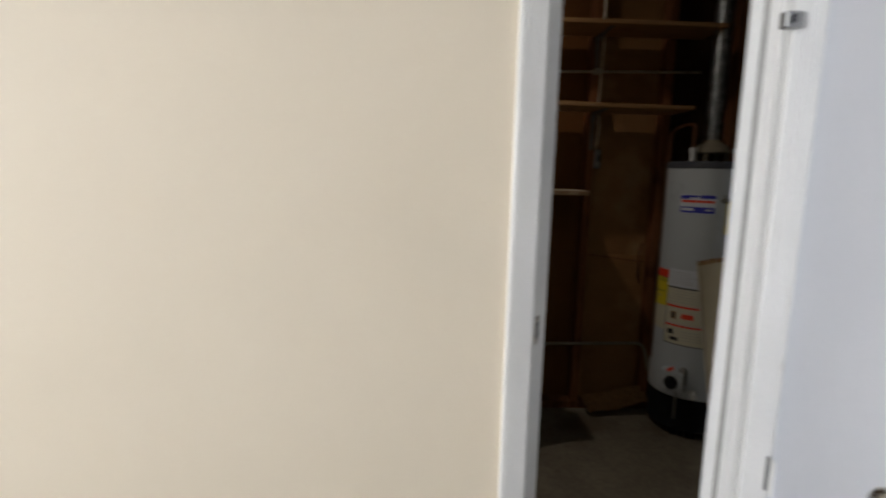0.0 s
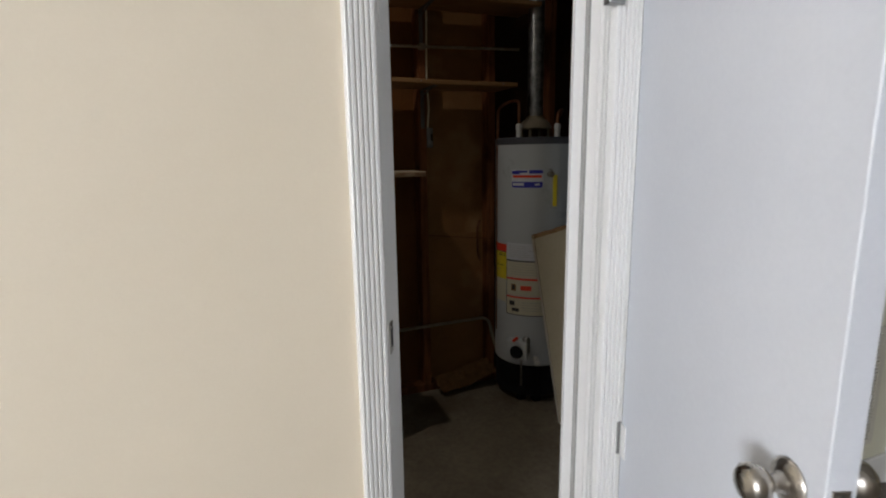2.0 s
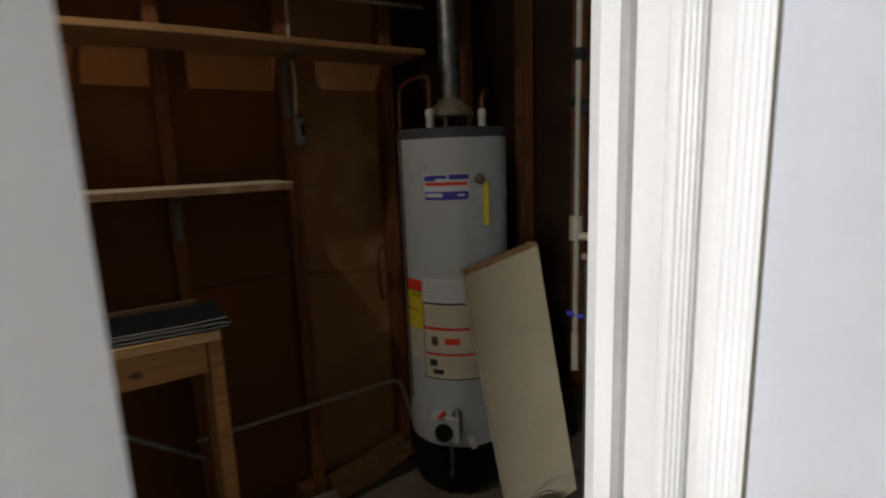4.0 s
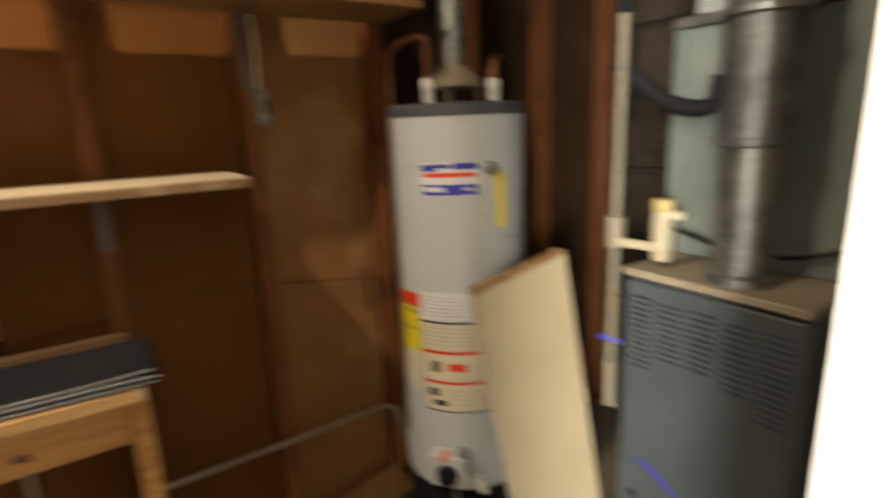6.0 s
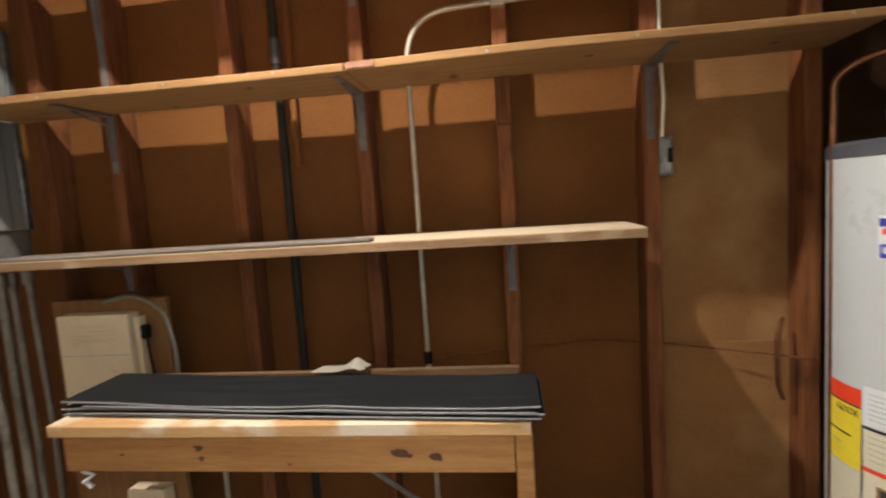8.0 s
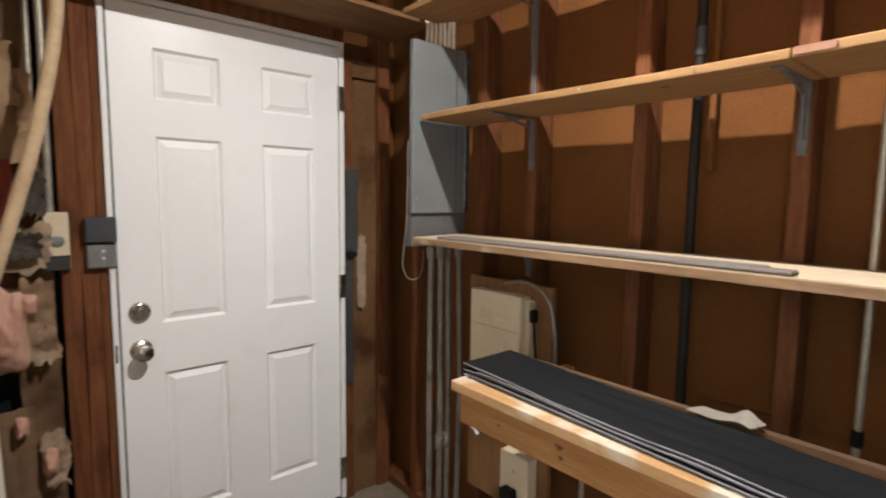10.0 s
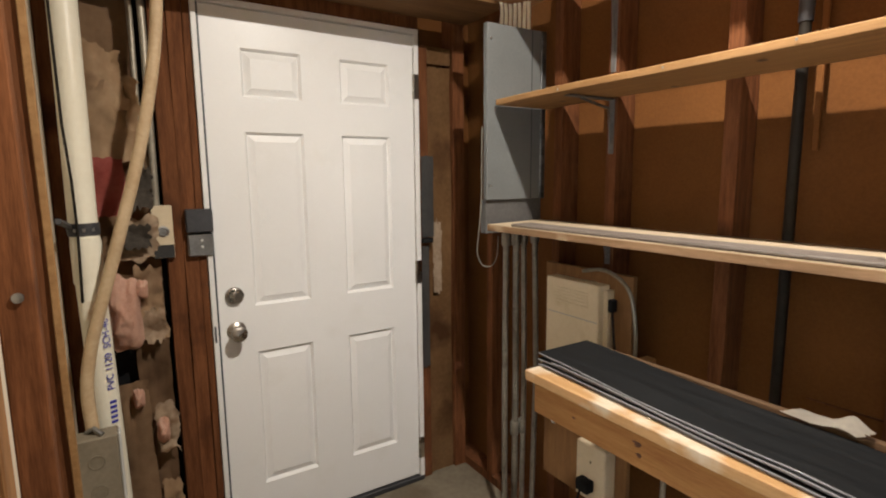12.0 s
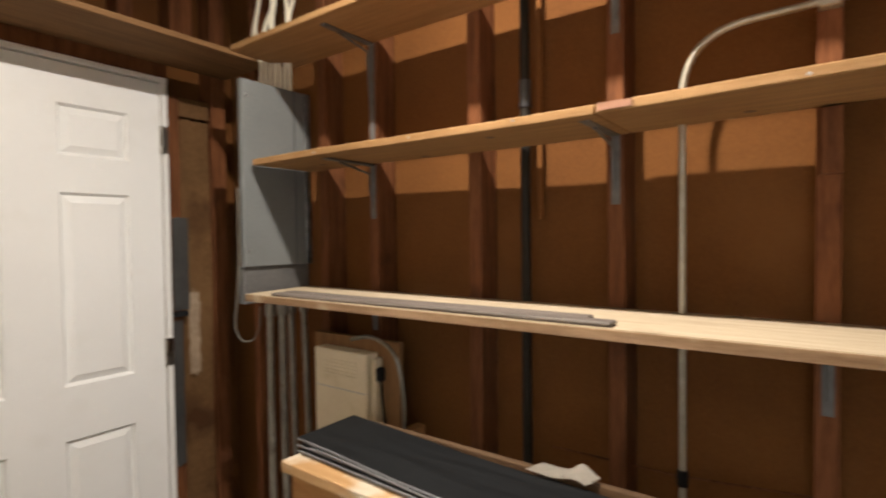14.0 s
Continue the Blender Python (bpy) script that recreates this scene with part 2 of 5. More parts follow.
M_FELT = surface("grey_brown_felt", (0.07, 0.058, 0.046), (0.15, 0.125, 0.1), 0.9, scale=9, fine=80, bump=0.4)
M_TORN = surface("torn_brown_paper_edge", (0.17, 0.09, 0.042), (0.33, 0.2, 0.1), 0.9, scale=7, fine=50, bump=0.4, stain=(0.09, 0.045, 0.022), stain_scale=5, spec=0.12)
M_FURN = surface("slate_blue_furnace_enamel", (0.038, 0.049, 0.056), (0.054, 0.068, 0.076), 0.45, scale=3, fine=120, bump=0.06, stain=(0.055, 0.065, 0.07), stain_scale=6)
M_DUST = surface("dusty_tan_metal", (0.17, 0.14, 0.095), (0.25, 0.21, 0.15), 0.8, scale=6, fine=80)
M_PLENUM = surface("grey_green_sheet_metal", (0.125, 0.155, 0.142), (0.175, 0.205, 0.19), 0.5, 0.2, scale=4, fine=60, bump=0.06)
M_MORTAR = surface("dark_mortar", (0.03, 0.024, 0.02), (0.055, 0.045, 0.038), 0.9, scale=9, bump=0.4, spec=0.12)
M_ROOFWOOD = surface("dark_joist_timber", (0.09, 0.045, 0.02), (0.18, 0.09, 0.045), 0.8, scale=6, stretch=(0.5, 6, 6), spec=0.12)
M_WHITELAB = surface("white_paper_label", (0.62, 0.64, 0.68), (0.7, 0.72, 0.75), 0.6, scale=8, bump=0.02)
M_BEIGELAB = surface("beige_paper_label", (0.6, 0.56, 0.42), (0.66, 0.62, 0.48), 0.6, scale=8, bump=0.02)
M_YELLOW = surface("yellow_paper_label", (0.7, 0.56, 0.03), (0.78, 0.63, 0.05), 0.55, scale=8, bump=0.02)
M_REDLAB = surface("bright_red_label", (0.75, 0.05, 0.02), (0.82, 0.07, 0.03), 0.55, scale=8, bump=0.02)
M_BLUE = surface("blue_print", (0.025, 0.03, 0.32), (0.04, 0.045, 0.4), 0.5, scale=8, bump=0)
M_INK = surface("black_ink", (0.02, 0.02, 0.02), (0.035, 0.035, 0.035), 0.6, scale=8, bump=0)
M_TEXTGREY = surface("grey_print", (0.33, 0.32, 0.3), (0.4, 0.39, 0.37), 0.6, scale=8, bump=0)
M_PAPER = surface("crumpled_white_paper", (0.38, 0.34, 0.28), (0.54, 0.49, 0.42), 0.8, scale=8, bump=0.2)
M_PINKPAINT = surface("faded_pink_paint", (0.25, 0.115, 0.065), (0.34, 0.17, 0.1), 0.7, scale=12)
M_LCD = surface("grey_lcd", (0.14, 0.15, 0.13), (0.18, 0.19, 0.16), 0.2, scale=6, bump=0)
M_THERMO = surface("white_abs_plastic", (0.68, 0.68, 0.68), (0.74, 0.74, 0.74), 0.45, scale=5, bump=0.02)
M_VENT = surface("cream_painted_grille", (0.55, 0.52, 0.44), (0.62, 0.59, 0.5), 0.45, scale=5, bump=0.04)
M_VOID = surface("dark_duct_interior", (0.02, 0.02, 0.02), (0.04, 0.038, 0.035), 0.9, scale=5)
M_GLOSSWHITE = surface("pipe_nipple_white", (0.55, 0.55, 0.53), (0.66, 0.66, 0.63), 0.4, scale=12)
M_GLASS = bpy.data.materials.new("window_glass")
M_GLASS.use_nodes = True
_g = M_GLASS.node_tree.nodes["Principled BSDF"]
_g.inputs["Transmission Weight"].default_value, _g.inputs["Roughness"].default_value = 1.0, 0.02


# ---- mesh helpers ----
def link_mesh(name, bm, material, parent=None, label="", smooth=False):
    me = bpy.data.meshes.new(name)
    bmesh.ops.recalc_face_normals(bm, faces=bm.faces)
    if smooth:
        for f in bm.faces:
            f.smooth = True
    bm.to_mesh(me)
    bm.free()
    if smooth:
        me.set_sharp_from_angle(angle=radians(40))
    me.materials.append(material)
    ob = new(name, me)
    if parent:
        ob.parent = parent
    if label:
        ob["label"] = label
    return ob


def part(name, bm, material, parent, label="", smooth=False):
    return link_mesh(name, bm, material, parent, label, smooth)


def thing(name, label, category, group="", kind="", at=(0, 0, 0)):
    ob = new(name)
    ob.empty_display_size = 0.05
    ob.location = at
    return tagged(ob, label, category, group, kind)


def local(parent, x, y, z):
    return (x - parent.location.x, y - parent.location.y, z - parent.location.z)


def bm_box(x0, x1, y0, y1, z0, z1, bevel=0.0, bm=None, seg=1):
    own = bmesh.new()
    bmesh.ops.create_cube(own, size=1)
    bmesh.ops.scale(own, vec=(x1 - x0, y1 - y0, z1 - z0), verts=own.verts)
    bmesh.ops.translate(own, vec=((x0 + x1) / 2, (y0 + y1) / 2, (z0 + z1) / 2), verts=own.verts)
    if bevel:
        bmesh.ops.bevel(own, geom=own.edges[:], offset=bevel, segments=seg, affect="EDGES", profile=0.6)
    if bm is None:
        return own
    tmp = bpy.data.meshes.new("tmp")
    own.to_mesh(tmp)
    own.free()
    bm.from_mesh(tmp)
    bpy.data.meshes.remove(tmp)
    return bm


def bm_prism(points, z0, z1):
    bm = bmesh.new()
    low = [bm.verts.new((x, y, z0)) for x, y in points]
    high = [bm.verts.new((x, y, z1)) for x, y in points]
    bm.faces.new(low[::-1])
    bm.faces.new(high)
    for i in range(len(points)):
        j = (i + 1) % len(points)
        bm.faces.new((low[i], low[j], high[j], high[i]))
    return bm


def bm_lathe(profile, seg=40, at=(0, 0, 0), axis="z"):
    """Turns (radius, height) pairs round an axis."""
    bm = bmesh.new()
    rings = []
    for r, h in profile:
        ring = []
        for k in range(seg):
            a = 2 * math.pi * k / seg
            c, s = r * math.cos(a), r * math.sin(a)
            v = {"z": (c, s, h), "x": (h, c, s), "y": (c, h, s)}[axis]
            ring.append(bm.verts.new((v[0] + at[0], v[1] + at[1], v[2] + at[2])))
        rings.append(ring)
    for a, b in zip(rings, rings[1:]):
        for k in range(seg):
            bm.faces.new((a[k], a[(k + 1) % seg], b[(k + 1) % seg], b[k]))
    bm.faces.new(rings[0][::-1])
    bm.faces.new(rings[-1])
    return bm


def rounded(points, radius, steps=6):
    """A polyline with its corners turned into arcs."""
    pts = [Vector(p) for p in points]
    out = [pts[0]]
    for a, b, c in zip(pts, pts[1:], pts[2:]):
        d0, d1 = (a - b), (c - b)
        r = min(radius, d0.length * 0.49, d1.length * 0.49)
        p0, p1 = b + d0.normalized() * r, b + d1.normalized() * r
        for k in range(steps + 1):
            t = k / steps
            out.append((1 - t) ** 2 * p0 + 2 * t * (1 - t) * b + t * t * p1)
    out.append(pts[-1])
    return out


def bm_tube(points, radius, seg=12, bm=None):
    bm = bm or bmesh.new()
    pts = [Vector(p) for p in points]
    up = Vector((0.31, 0.17, 0.93))
    rings = []
    for i, p in enumerate(pts):
        d = (pts[min(i + 1, len(pts) - 1)] - pts[max(i - 1, 0)]).normalized()
        side = d.cross(up)
        if side.length < 0.2:
            side = d.cross(Vector((1, 0, 0)))
        side.normalize()
        up = side.cross(d)
        rings.append([bm.verts.new(p + radius * (math.cos(2 * math.pi * k / seg) * side + math.sin(2 * math.pi * k / seg) * up)) for k in range(seg)])
    for a, b in zip(rings, rings[1:]):
        for k in range(seg):
            bm.faces.new((a[k], a[(k + 1) % seg], b[(k + 1) % seg], b[k]))
    bm.faces.new(rings[0][::-1])
    bm.faces.new(rings[-1])
    return bm


def bm_board(x0, x1, y0, y1, z0, z1, along="x", warp=0.003, seed=0.0, n=14, bevel=0.002):
    """A sawn board with a slight bow and worn arrises."""
    bm = bm_box(x0, x1, y0, y1, z0, z1)
    k = "xyz".index(along)
    bmesh.ops.bevel(bm, geom=bm.edges[:], offset=bevel, segments=1, affect="EDGES")
    lo, hi = (x0, y0, z0)[k], (x1, y1, z1)[k]
    axis = Vector((k == 0, k == 1, k == 2))
    for i in range(1, n):
        c = Vector((0, 0, 0))
        c[k] = lo + (hi - lo) * i / n
        bmesh.ops.bisect_plane(bm, geom=bm.verts[:] + bm.edges[:] + bm.faces[:], plane_co=c, plane_no=axis)
    for v in bm.verts:
        t = v.co[k]
        for j in range(3):
            if j != k:
                v.co[j] += warp * noise.noise(Vector((t * 1.7 + seed, j * 9.1 + seed, seed)))
    return bm


def bm_crumple(origin, u, v, nu, nv, depth, seed, freq=7.0, cut=0.0):
    """A crumpled sheet spanned by u and v, thrown up by noise along its normal; cut leaves torn edges."""
    bm = bmesh.new()
    o, u, v = Vector(origin), Vector(u), Vector(v)
    nrm = u.cross(v).normalized()
    grid = []
    for j in range(nv + 1):
        row = []
        for i in range(nu + 1):
            a, b = i / nu, j / nv
            q = Vector((a * u.length * freq + seed, b * v.length * freq - seed, seed * 0.7))
            h = 1.1 * noise.noise(q * 0.6) + 0.7 * abs(noise.noise(q * 1.7 + Vector((4.1, 2.7, 1.3)))) + 0.16 * abs(noise.noise(q * 3.9)) + 0.05 * noise.noise(q * 9.0)
            w = cut * noise.noise(Vector((b * 9 + seed, a * 7, seed)))
            row.append(bm.verts.new(o + u * (a + w * (2 * a - 1)) + v * (b + w * (2 * b - 1)) + nrm * depth * h))
        grid.append(row)
    for j in range(nv):
        for i in range(nu):
            bm.faces.new((grid[j][i], grid[j][i + 1], grid[j + 1][i + 1], grid[j + 1][i]))
    bmesh.ops.solidify(bm, geom=bm.faces[:], thickness=0.002)
    return bm


def bm_drape(y0, y1, z0, z1, x, depth, seed, ny=10, nz=18, ragged=0.012, tall=1.0, thick=0.0015):
    """A hanging torn sheet in the plane of the left wall: large facets, long folds, ragged border."""
    bm = bmesh.new()
    rng = random.Random(seed)
    grid = []
    for j in range(nz + 1):
        b = j / nz
        la = ragged * noise.noise(Vector((b * 5.0, seed, 0.3))) + 0.5 * ragged * noise.noise(Vector((b * 17.0, seed, 2.3)))
        ra = ragged * noise.noise(Vector((b * 5.0, seed, 7.3))) + 0.5 * ragged * noise.noise(Vector((b * 17.0, seed, 9.3)))
        row = []
        for i in range(ny + 1):
            a = i / ny
            y = y0 + la + (y1 - y0 + ra - la) * a
            z = z0 + (z1 - z0) * b + (ragged * noise.noise(Vector((a * 6.0, seed, 4.4))) * (1.6 if j in (0, nz) else 0.3))
            q = Vector((y * 9.0, z * 9.0 / tall, seed))
            h = 1.3 * abs(noise.noise(q)) + 0.4 * abs(noise.noise(q * 2.3 + Vector((3.1, 1.7, 0.4)))) + 0.08 * noise.noise(q * 5.0)
            edge = 0 < i < ny and 0 < j < nz
            row.append(bm.verts.new((x + depth * h, y + (rng.uniform(-0.002, 0.002) if edge else 0.0), z + (rng.uniform(-0.004, 0.004) if edge else 0.0))))
        grid.append(row)
    for j in range(nz):
        for i in range(ny):
            bm.faces.new((grid[j][i], grid[j][i + 1], grid[j + 1][i + 1], grid[j + 1][i]))
    bmesh.ops.solidify(bm, geom=bm.faces[:], thickness=thick)
    return bm


def bm_fluff(yc, zc, ry, rz, x, bulge, seed, n=30):
    """A soft tuft of wool: a low mound with a frayed outline."""
    bm = bmesh.new()
    rings = []
    for j in range(n // 2 + 1):
        r = j / (n // 2)
        ring = []
        for i in range(n):
            a = 2 * math.pi * i / n
            w = 1 + 0.22 * noise.noise(Vector((math.cos(a) * 1.6, math.sin(a) * 1.6, seed))) + 0.1 * r * noise.noise(Vector((math.cos(a) * 6, math.sin(a) * 6, seed + 3)))
            sq = (abs(math.cos(a)) ** 4 + abs(math.sin(a)) ** 4) ** -0.25
            y, z = yc + ry * r * w * sq * math.cos(a), zc + rz * r * w * sq * math.sin(a)
            h = bulge * (1 - r ** 2.4) + 0.35 * bulge * noise.noise(Vector((y * 34, z * 26, seed))) + 0.12 * bulge * noise.noise(Vector((y * 110, z * 90, seed)))
            ring.append(bm.verts.new((x + h, y, z)))
            if j == 0:
                break
        rings.append(ring)
    for i in range(n):
        bm.faces.new((rings[0][0], rings[1][i], rings[1][(i + 1) % n]))
    for a, b in zip(rings[1:], rings[2:]):
        for i in range(n):
            bm.faces.new((a[i], b[i], b[(i + 1) % n], a[(i + 1) % n]))
    bmesh.ops.solidify(bm, geom=bm.faces[:], thickness=0.004)
    return bm


def text_mesh(name, words, size, matrix, material, parent=None):
    cu = bpy.data.curves.new(name, "FONT")
    cu.body, cu.size, cu.extrude, cu.align_x, cu.align_y = words, size, 0.0004, "CENTER", "CENTER"
    tmp = bpy.data.objects.new(name, cu)
    me = bpy.data.meshes.new_from_object(tmp)
    bpy.data.objects.remove(tmp)
    bpy.data.curves.remove(cu)
    me.transform(matrix)
    me.materials.append(material)
    ob = new(name, me)
    if parent:
        ob.parent = parent
    return ob


def structure(name, bm, material, label="", smooth=False, category="building part"):
    return tagged(link_mesh(name, bm, material, None, "", smooth), label or name.replace("_", " "), category, kind="structure")


FLOOR_IN, FLOOR_ROOM, CEIL = 0.06, 0.15, 2.64
WY0, WY1 = -1.52, -1.40
DL, DR, DTOP = 1.742, 2.302, 2.19

# ---- setting ----
structure("floor_closet", bm_box(-0.15, 4.0, -1.46, 0.3, -0.12, FLOOR_IN), M_CONCRETE, "stained bare concrete closet floor", category="floor")
structure("floor_room", bm_box(-3.05, 8.7, -8.6, -1.46, -0.12, FLOOR_ROOM), M_FLOOR, "grey-brown plank floor of the room", category="floor")
structure("ceiling_closet", bm_box(-0.2, 4.05, WY1, 0.3, CEIL, CEIL + 0.12), M_ROOFWOOD, "dark timber closet ceiling", category="ceiling")
structure("ceiling_room", bm_box(-3.05, 8.7, -8.6, WY1, CEIL, CEIL + 0.12), M_TRIM, "white painted room ceiling", category="ceiling")

wall_back = structure("wall_back", bm_box(-0.15, 3.9, 0.085, 0.2, 0, CEIL), M_FIBRE, "brown fibreboard sheathing between bare studs", category="wall")
wall_left = structure("wall_left", bm_box(-0.19, -0.09, -1.55, 0.3, 0, CEIL), M_FIBRE, "open stud wall with brown sheathing beside white door", category="wall")
wall_right = structure("wall_right", bm_box(3.86, 4.0, -1.46, 0.3, 0, CEIL), M_MORTAR, "dark sooty block chimney wall", category="wall")

bm = bm_box(-3.05, 1.64, WY0, -1.505, 0, CEIL)
bm_box(1.64, DL - 0.012, WY0, WY1, 0, CEIL, bm=bm)
bm_box(DL - 0.012, DR + 0.055, WY0, WY1, DTOP, CEIL, bm=bm)
wall_front = structure("wall_front", bm, M_CREAM, "cream painted room wall with a doorway", category="wall")
structure("wall_front_east", bm_box(DR + 0.056, 8.7, WY0, WY1, 0, CEIL), M_TINTEDWALL, "painted room wall with vent, light's green cast in its colour", category="wall")
# room: one wall with a window, two plain
bm = bm_box(-3.05, -2.9, -8.6, -5.95, 0, CEIL)
bm_box(-3.05, -2.9, -4.05, WY0, 0, CEIL, bm=bm)
bm_box(-3.05, -2.9, -5.95, -4.05, 0, 1.15, bm=bm)
bm_box(-3.05, -2.9, -5.95, -4.05, 2.35, CEIL, bm=bm)
structure("wall_room_west", bm, M_CREAM, "cream painted room wall with a window", category="wall")
structure("wall_room_south", bm_box(-2.9, 8.7, -8.6, -8.45, 0, CEIL), M_CREAM, "cream painted room wall", category="wall")
structure("wall_room_east", bm_box(8.55, 8.7, -8.45, WY0, 0, CEIL), M_CREAM, "cream painted room wall", category="wall")

# studs and plates of the closet's back wall
STUDS = (0.19, 0.585, 0.826, 1.203, 1.587, 1.979, 2.356, 2.747, 3.12, 3.46, 3.83)
for i, x in enumerate(STUDS):
    part("stud", bm_board(x - 0.02, x + 0.02, 0.0, 0.086, FLOOR_IN + 0.04, CEIL - 0.04, "z", 0.004, i * 3.3, n=10), M_STUD, wall_back)
part("sole_plate", bm_board(-0.09, 3.85, 0.0, 0.086, FLOOR_IN - 0.01, FLOOR_IN + 0.04, "x", 0.002, 5.0), M_STUD, wall_back)
part("top_plate", bm_board(-0.09, 3.85, 0.0, 0.086, CEIL - 0.04, CEIL, "x", 0.002, 6.0), M_STUD, wall_back)
# dusty paler panel; its colour also carries daylight from the doorway
part("sheathing_patch", bm_box(2.378, 2.728, 0.078, 0.0835, 0.1, 2.398, 0.001), M_FIBREPALE, wall_back, "dusty paler fibreboard sheet, daylight put into its colour")
part("sheathing_patch", bm_board(2.3785, 2.7275, 0.074, 0.0775, 0.1, 0.93, "x", 0.002, 3.0), M_FIBREPALE, wall_back, "dusty paler fibreboard strip, daylight put into its colour")

# right-hand bays: sheets whose colour holds the shade around the heater
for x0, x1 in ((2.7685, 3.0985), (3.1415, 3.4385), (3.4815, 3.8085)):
    part("sheathing_patch", bm_box(x0, x1, 0.078, 0.0835, 0.1, CEIL - 0.042, 0.001), M_FIBRESHADE, wall_back, "fibreboard sheet with shade put into its colour")

# left wall framing: trimmers beside the door and corner studs of the front wall
for i, (y0, y1, z1) in enumerate(((-1.215, -1.165, CEIL), (-1.164, -1.118, CEIL), (-1.117, -1.0935, 2.05), (-0.232, -0.19, 2.0), (-0.06, 0.0, CEIL))):
    part("stud", bm_board(-0.09, 0.0, y0, y1, FLOOR_IN, z1, "z", 0.004, 20 + i * 2.1, n=10), M_STUD, wall_left)
for i, (y0, y1) in enumerate(((-1.0, -0.958), (-0.7, -0.658), (-0.395, -0.345), (-0.215, -0.174), (-0.172, -0.131))):
    part("cripple_stud", bm_board(-0.09, 0.0, y0, y1, 2.202, CEIL, "z", 0.003, 70 + i * 1.7, n=6), M_STUD, wall_left)
part("header", bm_board(-0.09, 0.0, -1.117, -0.232, 2.055, 2.2, "y", 0.003, 31), M_STUD, wall_left)

# bare studs on the closet side of the room wall, left of the doorway
for i, (x, y1, mat) in enumerate(((0.93, -1.457, M_STUD), (1.33, -1.445, M_GOLDSTUD))):
    part("stud", bm_board(x - 0.02, x + 0.02, -1.505, y1, FLOOR_IN, CEIL, "z", 0.003, 50 + i, n=8), mat, wall_front, "brown rough stud")
part("nailer_strip", bm_board(0.573, 0.584, -1.478, -1.463, FLOOR_IN, CEIL, "z", 0.012, 61, n=26), M_SHELF, wall_front, "pale split nailing strip")
for z in (0.62, 1.27, 2.0):
    part("screw", bm_lathe([(0.008, 0.0), (0.008, 0.004), (0.003, 0.005)], 12, (0.95, -1.478, z), "x"), M_STEEL, wall_front)
part("stud", bm_board(0.53, 0.572, -1.505, -1.468, FLOOR_IN, CEIL, "z", 0.003, 66, n=10), M_STUD, wall_front)
part("stud", bm_board(-0.09, 0.05, -1.505, -1.465, FLOOR_IN, CEIL, "z", 0.003, 57, n=8), M_STUD, wall_front)


# ---- doorway: jambs, stops, casing ----
def fluted(x0, x1, y, depth):
    """Casing profile: flat back, ridges on the face towards the room."""
    w = x1 - x0
    face = [(0.0, 0.3), (0.02, 0.7)]
    for k in range(5):
        u, d = 0.05 + 0.17 * k, 0.74 + 0.06 * k
        face += [(u, d), (u + 0.09, d + 0.04), (u + 0.11, d - 0.2), (u + 0.145, d - 0.18)]
    face += [(0.93, 1.02), (0.98, 0.95), (1.0, 0.5)]
    return [(x1, y + 0.003), (x0, y + 0.003)] + [(x0 + a * w, y - d * depth) for a, d in face]


door_frame = thing("door_1", "white painted wooden door frame in the cream wall", "door frame", kind="structure")
# the left lining stands a little out of square
part("jamb", bm_prism([(DL, WY0 - 0.004), (DL + 0.06, WY1 - 0.004), (DL + 0.058, WY1 + 0.001), (DL - 0.02, WY1 + 0.001), (DL - 0.02, WY0 - 0.004)], FLOOR_IN, DTOP), M_TRIM, door_frame)
part("jamb", bm_prism([(DR - 0.003, -1.474), (DR + 0.054, -1.474), (DR + 0.054, WY1 + 0.006), (DR + 0.012, WY1 + 0.006), (DR + 0.012, WY1 - 0.03), (DR, WY1 - 0.034)], FLOOR_IN, DTOP), M_TRIM, door_frame)
part("rabbet_moulding", bm_prism(fluted(DR - 0.002, DR + 0.053, -1.4775, 0.011), FLOOR_IN, DTOP), M_TRIM, door_frame, "fluted white moulding in the rabbet")
part("stop", bm_prism([(DR - 0.03, WY1 - 0.012), (DR - 0.003, WY1 - 0.016), (DR + 0.01, WY1 + 0.005), (DR - 0.026, WY1 + 0.005)], FLOOR_IN, DTOP), M_TRIM, door_frame)
# added grey strip that draws the shadow line between stop and jamb
part("weather_strip", bm_prism([(DR - 0.001, WY1 - 0.026), (DR + 0.0115, WY1 - 0.028), (DR + 0.0115, WY1 - 0.008), (DR - 0.001, WY1 - 0.014)], FLOOR_IN, DTOP), M_TEXTGREY, door_frame, "grey strip standing for the shaded gap")
part("head_jamb", bm_box(DL - 0.02, DR + 0.02, WY0 - 0.003, WY1 + 0.011, DTOP - 0.02, DTOP + 0.001), M_TRIM, door_frame)
left_face = [(DL - 0.004 - (x - DL), y) for x, y in fluted(DL, DL + 0.062, WY0, 0.022)]
part("casing", bm_prism(left_face, FLOOR_ROOM, DTOP + 0.06), M_TRIM, door_frame, "fluted white casing")
part("casing", bm_prism(fluted(DR - 0.004, DR + 0.066, WY0, 0.022), FLOOR_ROOM, DTOP + 0.06), M_TRIM, door_frame, "fluted white casing")
part("casing", bm_box(DL - 0.06, DR + 0.08, WY0 - 0.016, WY0 + 0.001, DTOP + 0.061, DTOP + 0.12, 0.003), M_TRIM, door_frame)
part("threshold", bm_box(DL - 0.02, DR + 0.02, -1.475, WY1 + 0.02, FLOOR_IN - 0.02, FLOOR_ROOM - 0.004, 0.004), M_CONCRETE, door_frame)
# strike plate, let into the left lining
nx = Vector((0.118, -0.062, 0)).normalized()
tx = Vector((0.062, 0.118, 0)).normalized()
mid = Vector((DL, WY0 - 0.004, 0)) + tx * 0.034


